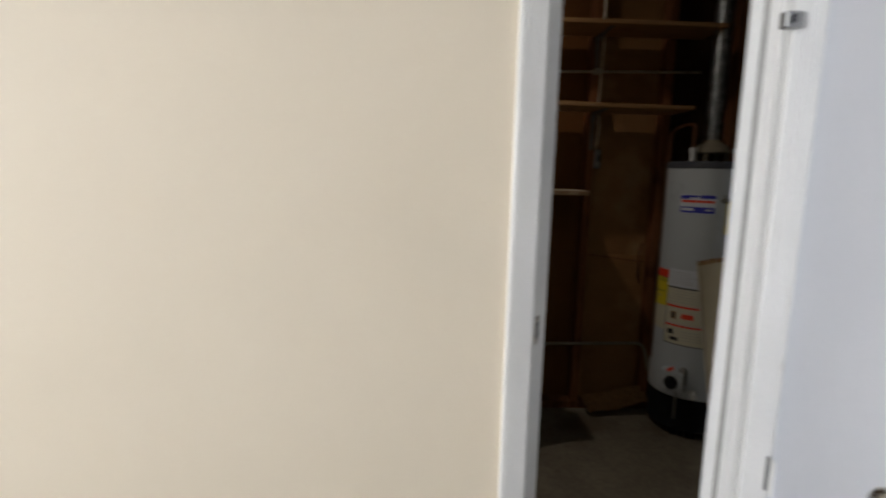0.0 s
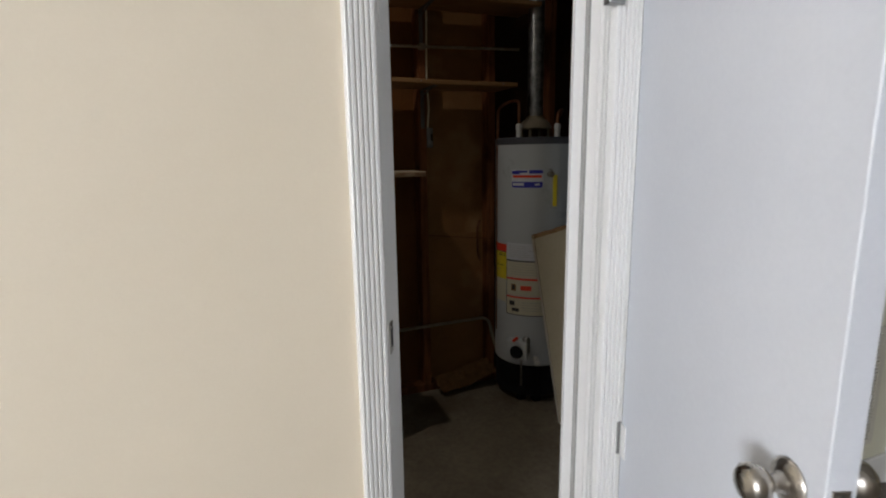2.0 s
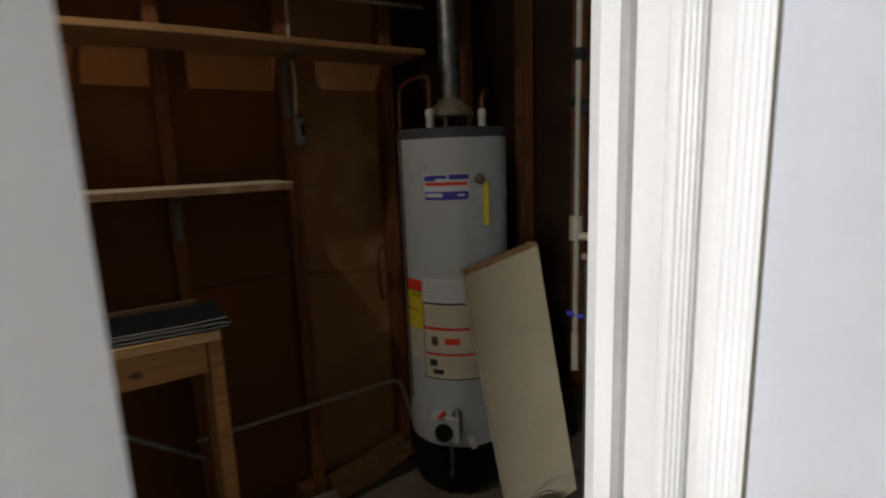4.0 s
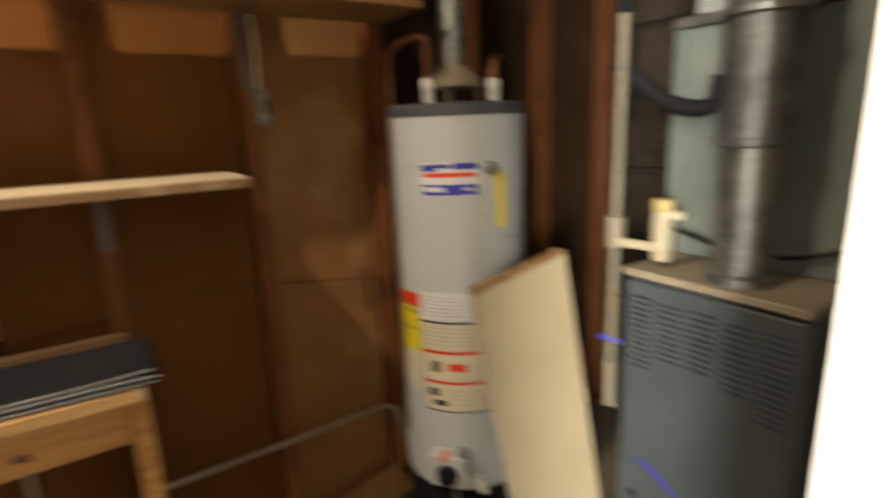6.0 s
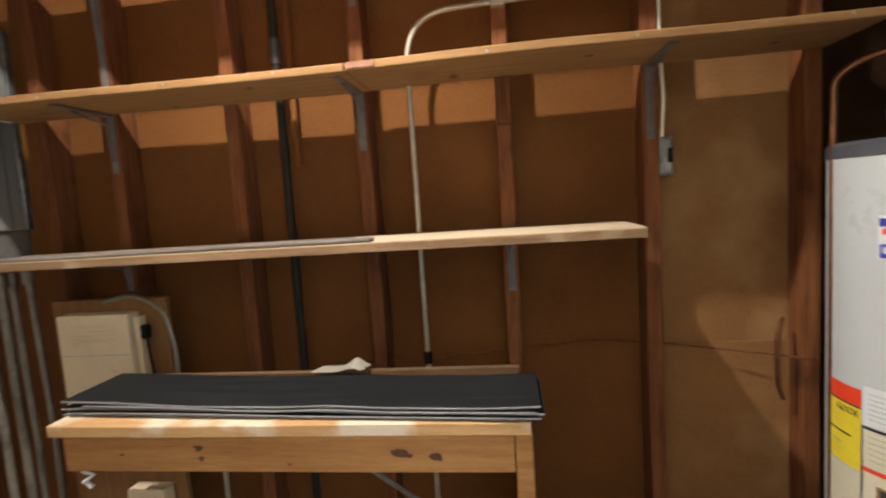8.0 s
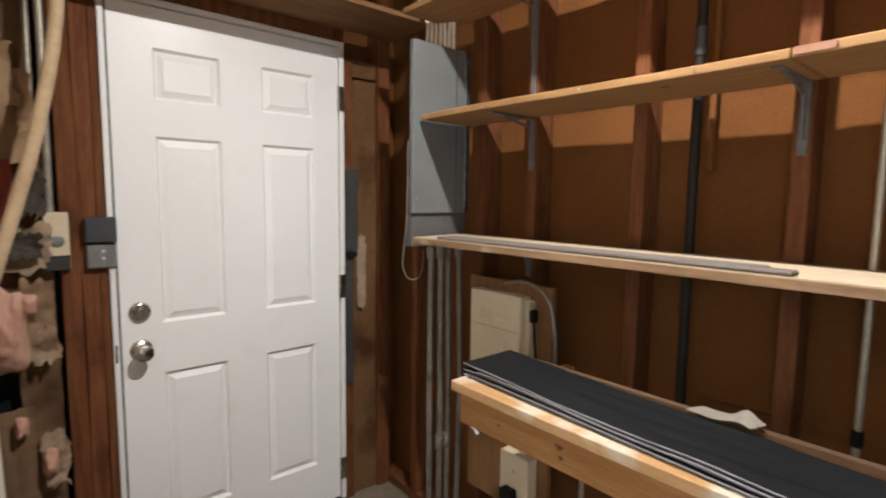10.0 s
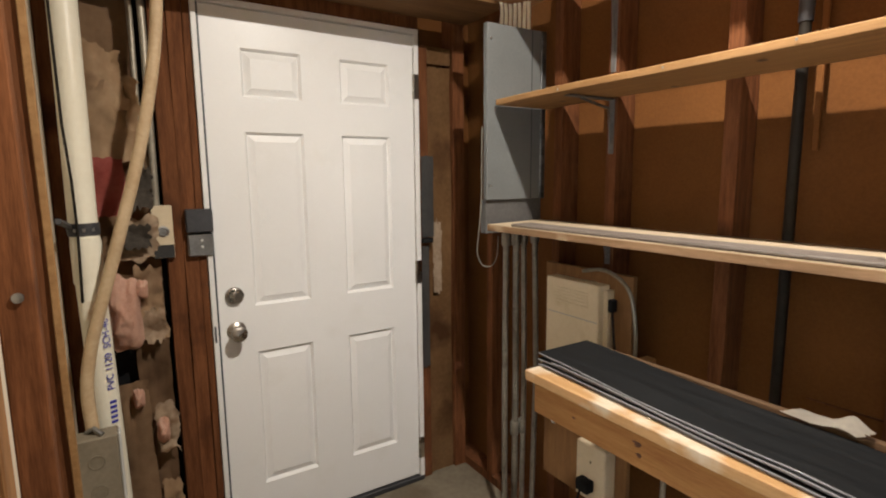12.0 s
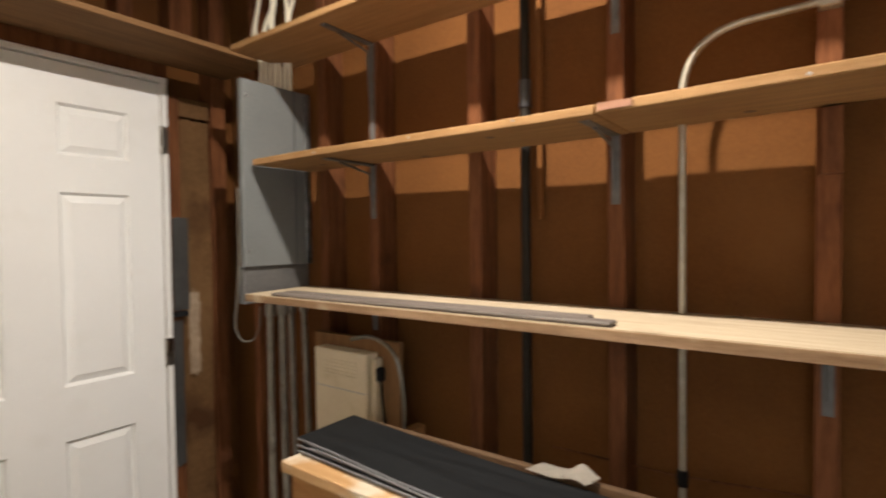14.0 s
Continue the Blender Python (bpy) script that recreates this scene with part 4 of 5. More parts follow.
for z in (0.05, 0.54):
    part("screw", bm_lathe([(0.005, 0.0), (0.005, 0.002), (0.001, 0.003)], 10, (0, 0.015, z), "x"), M_STEEL, cab)
part("cable_loop", bm_tube(rounded([(-0.024, -0.004, 0.25), (-0.024, -0.006, 0.0), (-0.03, -0.012, -0.1), (-0.035, -0.02, -0.19), (-0.02, -0.006, -0.235), (0.004, 0.02, -0.235), (0.008, 0.04, -0.2), (0.0, 0.05, -0.13)], 0.04), 0.0022, 8), M_OLDPIPE, cab, "thin grey cable loop", True)
for i, (y, r) in enumerate(((-0.161, 0.011), (-0.114, 0.012), (-0.079, 0.010), (-0.025, 0.010))):
    c = thing("riser_conduit", "dull zinc conduit running from cabinet to floor", "conduit", "riser conduits", at=(0.503, y, 0))
    part("pipe", bm_tube([(0, 0, FLOOR_IN), (0.004 * (i - 1), 0.003 * i, 0.7), (0, 0, 1.247)], r, 12), M_OLDPIPE, c, "", True)
    part("connector", bm_lathe([(r + 0.004, 1.2), (r + 0.006, 1.215), (r + 0.006, 1.24), (r + 0.003, 1.246)], 14), M_OLDPIPE, c, "", True)
    if i in (1, 2):
        part("coupling", bm_lathe([(r + 0.003, 0.46), (r + 0.005, 0.465), (r + 0.005, 0.51), (r + 0.003, 0.515)], 14), M_OLDPIPE, c, "", True)
# bundle of white cables above the cabinet
for i in range(7):
    rr = random.Random(i)
    x, y = 0.30 + 0.035 * i, -0.05 + 0.02 * rr.random()
    pts = [(x, y, CEIL), (x + 0.02 * rr.uniform(-1, 1), y - 0.03 * rr.random(), 2.3), (x + 0.03 * rr.uniform(-1, 1), y - 0.03, 2.2), (0.40 + 0.012 * i, -0.1 + 0.01 * i, 2.06), (0.41 + 0.012 * i, -0.12 + 0.012 * i, 1.956)]
    tagged(link_mesh("white_cable", bm_tube(rounded(pts, 0.08), 0.0065, 8), M_PVC, smooth=True), "white sheathed cable entering the electrical cabinet", "cable", "cabinet cables")

# ---- backing board with telephone box and outlet ----
bb = tagged(link_mesh("backing_board", bm_board(0.617, 0.985, -0.07, -0.05, 0.36, 1.15, "z", 0.002, 4.4), M_PLY), "brown plywood backing board fixed to studs", "backing board")
tb = thing("telephone_box", "beige plastic telephone junction box on plywood", "junction box", at=(0.787, -0.07, 0.99))
part("cover", bm_box(-0.115, 0.112, -0.05, 0.0, -0.16, 0.124, 0.006, seg=2), M_BEIGE, tb)
part("side_flange", bm_box(0.1125, 0.13, -0.03, 0.0, -0.15, 0.11, 0.002), M_BEIGE, tb)
for i in range(5):
    part("vent_rib", bm_box(-0.075, 0.07, -0.0525, -0.049, 0.045 + i * 0.011, 0.0505 + i * 0.011, 0.001), M_BEIGE, tb)
part("crease", bm_box(-0.11, 0.108, -0.0515, -0.049, 0.005, 0.008), M_TEXTGREY, tb)
part("plug", bm_box(0.131, 0.15, -0.035, -0.008, 0.045, 0.085, 0.004), M_BLACK, tb)
part("cord", bm_tube(rounded([(0.142, -0.022, 0.05), (0.146, -0.02, -0.02), (0.15, -0.01, -0.1), (0.155, -0.005, -0.3)], 0.04), 0.0035, 8), M_BLACK, tb, "", True)
part("cable", bm_tube(rounded([(-0.0, 0.0, 0.15), (0.1, -0.01, 0.175), (0.19, -0.005, 0.13), (0.215, 0.0, 0.0), (0.21, 0.0, -0.15)], 0.07), 0.006, 8), M_OLDPIPE, tb, "grey cable", True)
ob = thing("power_outlet", "cream outlet box with a black plug", "outlet", at=(0.885, -0.07, 0.5))
part("box", bm_box(-0.06, 0.06, -0.05, 0.0, -0.1, 0.09, 0.004), M_BEIGE, ob)
part("plug", bm_box(-0.03, 0.02, -0.085, -0.051, -0.06, -0.02, 0.006, seg=2), M_BLACK, ob)
part("cord", bm_tube(rounded([(-0.01, -0.08, -0.05), (-0.02, -0.1, -0.12), (0.0, -0.08, -0.3), (0.02, -0.05, -0.43)], 0.06), 0.004, 8), M_BLACK, ob, "", True)
part("slot", bm_box(0.0, 0.004, -0.0508, -0.049, 0.03, 0.04), M_BLACK, ob)
tagged(link_mesh("beige_tape_roll", bm_box(0.62, 0.655, -0.1, -0.0705, 0.7, 0.79, 0.008, seg=2), M_BEIGE), "small cream plastic bracket on plywood", "bracket")
tagged(link_mesh("wire_bundle", bm_tube([(0.67 + 0.015 * math.sin(k * 1.9), -0.085 + 0.012 * math.cos(k * 2.3), 0.78 - 0.012 * k) for k in range(18)], 0.006, 6), M_WHITELAB, smooth=True), "tangled bundle of thin coloured wires", "wire")
tagged(link_mesh("wood_brace", bm_tube([(1.06, -0.03, 0.82), (1.08, -0.02, 0.6), (1.075, -0.02, FLOOR_IN)], 0.008, 8), M_EMT, smooth=True), "thin grey pipe standing below the bench", "pipe")

# ---- water heater ----
HXc, HYc, HR = 2.905, -0.18, 0.2
Z0, Z1 = 0.1, 1.41
wh = thing("water_heater", "grey tank water heater with paper labels and copper pipes", "water heater", at=(HXc, HYc, 0))
part("tank", bm_lathe([(HR - 0.004, Z0 + 0.17), (HR, Z0 + 0.174), (HR, Z1 - 0.002), (HR - 0.003, Z1)], 72), M_HEATER, wh, "", True)
part("base_skirt", bm_lathe([(HR - 0.012, Z0), (HR - 0.004, Z0 + 0.004), (HR - 0.004, Z0 + 0.168)], 72), M_BLACK, wh, "black base skirt", True)
for a in (100, 220, 250, 340):
    r = radians(a)
    part("foot", bm_box(0.15 * math.cos(r) - 0.022, 0.15 * math.cos(r) + 0.022, 0.15 * math.sin(r) - 0.022, 0.15 * math.sin(r) + 0.022, FLOOR_IN, Z0 + 0.002, 0.003), M_BLACK, wh)
part("top_cap", bm_lathe([(HR - 0.002, Z1 - 0.004), (HR + 0.003, Z1 - 0.002), (HR + 0.003, Z1 + 0.024), (HR - 0.004, Z1 + 0.031), (0.05, Z1 + 0.036)], 72), M_CAP, wh, "dark grey top cap", True)
hood = part("draft_hood", bm_lathe([(0.084, Z1 + 0.076), (0.086, Z1 + 0.08), (0.083, Z1 + 0.09), (0.074, Z1 + 0.104), (0.06, Z1 + 0.117), (0.047, Z1 + 0.125), (0.042, Z1 + 0.14)], 40), M_DUST, wh, "pale steel draft hood", True)
for a in range(4):
    r = radians(40 + 90 * a)
    part("hood_leg", bm_box(0.07 * math.cos(r) - 0.006, 0.07 * math.cos(r) + 0.006, 0.07 * math.sin(r) - 0.003, 0.07 * math.sin(r) + 0.003, Z1 + 0.03, Z1 + 0.088), M_DUST, hood)
flue = part("flue_pipe", bm_lathe([(0.039, Z1 + 0.13), (0.039, 1.95), (0.0405, 1.951), (0.0405, 1.975), (0.039, 1.976), (0.039, CEIL - 0.002)], 40), M_GALV, wh, "spangled galvanised flue pipe", True)


def round_patch(t0, t1, z0, z1, lift=0.0008):
    bm = bmesh.new()
    n = max(2, int((t1 - t0) / 3))
    rows = []
    for k in range(n + 1):
        a = radians(t0 + (t1 - t0) * k / n)
        c, s = math.cos(a) * (HR + lift), math.sin(a) * (HR + lift)
        rows.append((bm.verts.new((c, s, z0)), bm.verts.new((c, s, z1))))
    for a, b in zip(rows, rows[1:]):
        bm.faces.new((a[0], b[0], b[1], a[1]))
    return bm


# badge and labels wrapped round the tank
badge = part("badge", round_patch(206, 252, 1.195, 1.285), M_WHITELAB, wh, "white badge with blue and red print")
part("badge_print", round_patch(206.5, 219, 1.262, 1.279, 0.0014), M_BLUE, badge)
part("badge_print", round_patch(213, 230, 1.27, 1.281, 0.0014), M_BLUE, badge)
part("badge_print", round_patch(232, 251.5, 1.266, 1.283, 0.0014), M_BLUE, badge)
part("badge_print", round_patch(208, 250, 1.246, 1.258, 0.0014), M_REDLAB, badge)
part("badge_print", round_patch(207, 251, 1.197, 1.226, 0.0014), M_BLUE, badge)
part("badge_print", round_patch(208.5, 225, 1.207, 1.22, 0.002), M_WHITELAB, badge)
part("badge_print", round_patch(240, 247, 1.209, 1.217, 0.002), M_WHITELAB, badge)
guide = part("energy_label", round_patch(170, 197.5, 0.72, 0.862), M_YELLOW, wh, "yellow energy label")
part("label_band", round_patch(170, 197.5, 0.866, 0.906), M_REDLAB, guide)
part("label_line", round_patch(170, 197.5, 0.8625, 0.8655, 0.001), M_INK, guide)
part("label_line", round_patch(171, 191, 0.79, 0.794, 0.0014), M_INK, guide)
part("label_line", round_patch(172, 184, 0.765, 0.768, 0.0014), M_TEXTGREY, guide)
for k, ch in enumerate("GUIDE"):
    a = radians(181 + k * 3.4)
    n = Vector((math.cos(a), math.sin(a), 0))
    t = Vector((-math.sin(a), math.cos(a), 0))
    p = n * (HR + 0.0014)
    text_mesh("label_letter", ch, 0.02, Matrix(((t.x, 0, n.x, p.x), (t.y, 0, n.y, p.y), (0, 1, 0, 0.848), (0, 0, 0, 1))), M_INK, guide)
part("paper_label", round_patch(170, 197.5, 0.6, 0.717), M_BEIGELAB, wh, "beige lower label")
part("paper_label", round_patch(199, 262, 0.832, 0.918), M_WHITELAB, wh, "white data label")
for i in range(6):
    part("label_line", round_patch(202, 230 + 5 * (i % 3), 0.902 - i * 0.011, 0.9036 - i * 0.011, 0.0014), M_TEXTGREY, wh)
part("label_band", round_patch(199, 262, 0.823, 0.8295), M_INK, wh)
part("paper_label", round_patch(199, 262, 0.74, 0.822), M_BEIGELAB, wh, "beige warning label")
for i in range(5):
    part("label_line", round_patch(202, 256 - 7 * (i % 2), 0.808 - i * 0.013, 0.8098 - i * 0.013, 0.0014), M_TEXTGREY, wh)
part("label_band", round_patch(199, 262, 0.728, 0.738), M_REDLAB, wh)
part("paper_label", round_patch(199, 262, 0.645, 0.727), M_BEIGELAB, wh, "beige warning label with red pictograms")
part("pictogram", round_patch(207, 215, 0.668, 0.705, 0.0014), M_TORN, wh)
part("pictogram", round_patch(209, 213, 0.675, 0.7, 0.002), M_INK, wh)
part("pictogram", round_patch(222, 238, 0.675, 0.7, 0.0014), M_REDLAB, wh)
part("label_band", round_patch(199, 262, 0.632, 0.641), M_REDLAB, wh)
part("paper_label", round_patch(199, 262, 0.545, 0.631), M_BEIGELAB, wh, "beige lower warning label")
part("pictogram", round_patch(204, 213, 0.59, 0.615, 0.0014), M_INK, wh)
part("pictogram", round_patch(208, 220, 0.56, 0.578, 0.0014), M_INK, wh)
for i in range(4):
    part("label_line", round_patch(224, 258, 0.61 - i * 0.014, 0.6118 - i * 0.014, 0.0014), M_TEXTGREY, wh)
part("label_border", round_patch(198, 199, 0.54, 0.83, 0.0012), M_INK, wh)
part("label_border", round_patch(198, 262, 0.54, 0.544, 0.0012), M_INK, wh)


def at_angle(bm, a, z, r=HR):
    m = Matrix.Translation((r * math.cos(radians(a)), r * math.sin(radians(a)), z)) @ Matrix.Rotation(radians(a), 4, "Z")
    bmesh.ops.transform(bm, matrix=m, verts=bm.verts)
    return bm


valve = part("gas_valve", at_angle(bm_box(-0.002, 0.055, -0.055, 0.055, -0.05, 0.05, 0.008, seg=2), 222, 0.37), M_HEATER, wh, "grey gas control valve")
part("valve_knob", at_angle(bm_lathe([(0.034, 0.054), (0.034, 0.06), (0.027, 0.075), (0.02, 0.076)], 24, (0, 0, -0.008), "x"), 222, 0.37), M_BLACK, valve, "black dial", True)
part("red_button", at_angle(bm_lathe([(0.008, -0.01), (0.008, 0.03)], 12, (0.045, 0.03, 0.04), "x"), 214, 0.39), M_REDLAB, valve)
part("thermostat_tube", at_angle(bm_tube([(0.03, 0.0, -0.05), (0.035, 0.005, -0.12), (0.02, 0.0, -0.2)], 0.006, 8), 226, 0.37), M_STEEL, valve, "", True)
part("burner_door", at_angle(bm_box(-0.002, 0.006, -0.07, 0.07, -0.045, 0.045, 0.003), 224, 0.22), M_BLACK, wh)
part("regulator", at_angle(bm_lathe([(0.02, -0.02), (0.02, 0.05), (0.012, 0.06)], 16, (0.03, -0.03, 0), "z"), 240, 0.38), M_STEEL, wh, "", True)
dv = part("drain_valve", at_angle(bm_lathe([(0.016, -0.002), (0.016, 0.012), (0.01, 0.014), (0.01, 0.04), (0.014, 0.041), (0.014, 0.055)], 18, (0, 0, 0), "x"), 246, 0.31), M_GLOSSWHITE, wh, "white drain valve", True)
tp = part("relief_valve", at_angle(bm_lathe([(0.011, -0.002), (0.011, 0.02), (0.014, 0.021), (0.014, 0.036), (0.009, 0.04)], 18, (0, 0, 0), "x"), 260, 1.262), M_OLDPIPE, wh, "dull brass relief valve", True)
part("lever", at_angle(bm_box(0.01, 0.04, -0.004, 0.004, 0.013, 0.022, 0.002), 260, 1.264), M_STEEL, tp)
part("tag", at_angle(bm_box(0.03, 0.0315, 0.004, 0.026, -0.155, -0.002, 0.0005), 261, 1.262), M_YELLOW, tp, "yellow warning tag")
for a in (196, 318):
    c, s = 0.115 * math.cos(radians(a)), 0.115 * math.sin(radians(a))
    part("nipple", bm_lathe([(0.014, Z1 + 0.03), (0.014, Z1 + 0.072), (0.017, Z1 + 0.073), (0.017, Z1 + 0.092), (0.012, Z1 + 0.1)], 18, (c, s, 0)), M_GLOSSWHITE, wh, "white dielectric nipple", True)
pa = (0.115 * math.cos(radians(196)), 0.115 * math.sin(radians(196)))
part("copper_loop", bm_tube(rounded([(pa[0], pa[1], Z1 + 0.095), (pa[0], pa[1], 1.625), (pa[0] - 0.05, pa[1] + 0.04, 1.615), (pa[0] - 0.083, pa[1] + 0.07, 1.585), (pa[0] - 0.083, pa[1] + 0.07, 0.42)], 0.025), 0.0075, 12), M_COPPER, wh, "copper pipe loop", True)
pb = (0.115 * math.cos(radians(318)), 0.115 * math.sin(radians(318)))
part("copper_riser", bm_tube(rounded([(pb[0], pb[1], Z1 + 0.095), (pb[0], pb[1], 1.56), (pb[0] + 0.05, pb[1] + 0.03, 1.585), (pb[0] + 0.055, pb[1] + 0.09, 1.53), (pb[0] + 0.055, pb[1] + 0.1, 1.46)], 0.03), 0.009, 12), M_COPPER, wh, "copper pipe bend", True)
part("gas_flex", bm_tube(rounded([(-0.12, -0.02, 0.26), (-0.2, -0.1, 0.34), (-0.2, -0.15, 0.38), (-0.13, -0.16, 0.37)], 0.05), 0.009, 10), M_HOSE, wh, "flexible gas line", True)

# ---- drywall offcut leaning on the heater ----
wv = Vector((0.285, -0.02, 0.062))
tl, bl = Vector((2.7, -0.53, 0.99)), Vector((2.825, -0.60, FLOOR_IN + 0.004))
nv = wv.cross(tl - bl).normalized()
if nv.y > 0:
    nv = -nv
bm = bmesh.new()
corners = [bl, bl + wv, tl + wv, tl]
f = [bm.verts.new(c) for c in corners]
g = [bm.verts.new(c - nv * 0.024) for c in corners]
bm.faces.new(f)
bm.faces.new(g[::-1])
for i in range(4):
    bm.faces.new((f[i], g[i], g[(i + 1) % 4], f[(i + 1) % 4]))
edge = bmesh.new()
q = [bl + Vector((-0.0015, 0, 0)), tl + Vector((-0.0015, 0, -0.014))]
strip = [edge.verts.new(c) for c in (q[0], q[1], q[1] - nv * 0.0225, q[0] - nv * 0.0225)]
edge.faces.new(strip)
bmesh.ops.solidify(edge, geom=edge.faces[:], thickness=0.001)
bd = tagged(link_mesh("drywall_offcut", bm, M_GYPSUM), "cream drywall offcut leaning against the water heater", "board")
bm = bmesh.new()
n = 16
prev = None
for k in range(n + 1):
    p = tl + wv * (k / n) + Vector((0, 0, 0.004 + 0.006 * noise.noise(Vector((k * 0.9, 2, 1)))))
    q = [bm.verts.new(p + nv * 0.0008), bm.verts.new(p - nv * 0.0245), bm.verts.new(p + nv * 0.0008 - Vector((0, 0, 0.016))), bm.verts.new(p - nv * 0.0245 - Vector((0, 0, 0.016)))]
    if prev:
        bm.faces.new((prev[0], q[0], q[1], prev[1]))
        bm.faces.new((prev[2], q[2], q[0], prev[0]))
        bm.faces.new((prev[1], q[1], q[3], prev[3]))
    prev = q
part("torn_edge", bm, M_TORN, bd, "torn brown paper edge")
part("cut_edge", edge, M_PALEEDGE, bd, "pale plaster cut edge, brightened for light on it")

# ---- metal can on the floor ----
can = thing("metal_can", "small shiny metal can standing on concrete", "can", at=(2.875, -0.69, FLOOR_IN))
part("can_body", bm_lathe([(0.058, 0.0), (0.06, 0.004), (0.06, 0.1), (0.063, 0.102), (0.063, 0.11), (0.057, 0.11), (0.056, 0.012), (0.001, 0.012)], 36), M_STEEL, can, "", True)
part("handle", bm_tube([(0.063 * math.cos(a), 0.063 * math.sin(a), 0.11 + 0.055 * math.sin((a + 1.57) / 1.0)) for a in [-1.57 + 3.14 * k / 14 for k in range(15)]], 0.0025, 6), M_STEEL, can, "thin wire handle", True)

# ---- furnace ----
fu = thing("furnace", "slate grey gas furnace with louvred steel door", "furnace", at=(3.03, -1.112, 0))
FL, FD, FH = 0.405, 0.56, 1.03
part("cabinet", bm_box(0.012, FD, 0, FL, FLOOR_IN, FH - 0.02, 0.004), M_FURN, fu)
part("front_panel", bm_box(0.0, 0.011, 0.012, FL - 0.006, FLOOR_IN + 0.02, FH - 0.03, 0.004), M_FURN, fu)
part("top_lid", bm_box(-0.006, FD, -0.004, FL + 0.004, FH - 0.0195, FH, 0.004), M_DUST, fu, "dust-covered tan top")
for c, (col, rows) in enumerate(((0.018, 14), (0.095, 11), (0.172, 10), (0.249, 10), (0.326, 13))):
    for i in range(rows):
        z = 0.966 - i * 0.0148 - 0.004 * (c % 2)
        bm = bmesh.new()
        a = [bm.verts.new(q) for q in ((0.0, col, z), (0.0, col + 0.06, z), (-0.0016, col + 0.056, z - 0.0065), (-0.0016, col + 0.004, z - 0.0065))]
        bm.faces.new(a)
        bmesh.ops.solidify(bm, geom=bm.faces[:], thickness=0.0012)
        part("louvre", bm, M_FURN, fu)
wave = bmesh.new()
for k in range(12):
    t = k / 11
    y, z = 0.352 - 0.14 * t, 0.53 - 0.045 * t + 0.004 * math.sin(t * 5)
    h = 0.008 * math.sin(math.pi * (0.08 + 0.84 * t))
    wave.verts.new((-0.001, y, z - h))
    wave.verts.new((-0.001, y, z + h))
wave.verts.ensure_lookup_table()
for k in range(11):
    wave.faces.new([wave.verts[2 * k + j] for j in (0, 1, 3, 2)])
part("emblem", wave, M_BLUE, fu, "blue streak emblem")
part("latch", bm_lathe([(0.012, -0.004), (0.012, 0.001)], 16, (0, FL - 0.05, 0.42), "x"), M_BLACK, fu)
pln = thing("duct_plenum", "grey-green sheet metal duct standing on the furnace", "duct", at=(3.24, -1.112, FH))
part("plenum", bm_box(0.0, 0.34, 0.0, 0.44, 0.0, 0.555, 0.003), M_PLENUM, pln)
part("upper_duct", bm_box(0.012, 0.33, 0.012, 0.4, 0.582, CEIL - FH - 0.002, 0.003), M_UPDUCT, pln, "paler galvanised upper duct")
part("seam", bm_box(-0.012, 0.345, -0.004, 0.445, 0.5555, 0.5815, 0.003), M_GALV, pln, "shiny drive cleat seam")
part("seam", bm_box(-0.01, 0.0, 0.412, 0.438, 0.0, 0.5545, 0.002), M_PLENUM, pln)
part("access_cap", bm_box(-0.006, -0.0005, 0.33, 0.38, 0.3, 0.36, 0.002), M_PLENUM, pln)
fl = thing("furnace_flue", "shiny galvanised furnace flue pipe", "flue pipe", at=(3.115, -0.937, FH))
part("pipe", bm_lathe([(0.056, 0.0), (0.056, 0.255), (0.06, 0.256), (0.06, 0.262), (0.056, 0.263), (0.056, 0.29)], 40), M_GALV, fl, "", True)
part("upper_pipe", bm_lathe([(0.064, 0.285), (0.069, 0.288), (0.07, 0.295), (0.07, 0.302), (0.067, 0.305), (0.067, CEIL - FH - 0.002)], 40), M_GALVDULL, fl, "dull spangled upper pipe", True)
part("collar", bm_lathe([(0.07, 0.0), (0.07, 0.018), (0.056, 0.024)], 40), M_GALV, fl, "", True)
part("joint_band", bm_lathe([(0.069, 0.53), (0.078, 0.534), (0.078, 0.545), (0.069, 0.55)], 40), M_GALV, fl, "", True)
for k in range(3):
    a = radians(200 + 30 * k)
    part("screw", bm_lathe([(0.004, 0.0), (0.004, 0.003), (0.001, 0.004)], 8, (0.069 * math.cos(a), 0.069 * math.sin(a), 0.41), "x"), M_DARKMETAL, fl)
cp = thing("condensate_drain", "cream PVC condensate drain beside the furnace", "pipe", at=(3.07, -0.642, 0))
part("riser", bm_tube([(0, 0, 0.72), (0.01, 0.0, CEIL - 0.02)], 0.0098, 14), M_PVCOLD, cp, "", True)
part("branch", bm_tube([(0, 0, 1.075), (0.01, -0.05, 1.075), (0.02, -0.12, 1.075)], 0.0125, 14), M_PVCDUSTY, cp, "", True)
trap = part("trap", bm_lathe([(0.018, 1.045), (0.022, 1.05), (0.022, 1.15), (0.0205, 1.152), (0.0205, 1.165)], 18, (0.02, -0.12, 0)), M_PVCDUSTY, cp, "cream PVC trap body", True)
part("trap_cap", bm_lathe([(0.0225, 1.1655), (0.0235, 1.168), (0.0235, 1.19), (0.021, 1.194), (0.001, 1.195)], 18, (0.02, -0.12, 0)), M_YELLOWCAP, trap, "yellow PVC cap", True)
part("trap_spout", bm_tube([(0.02, -0.135, 1.155), (0.03, -0.165, 1.158)], 0.011, 12), M_PVCDUSTY, trap, "", True)
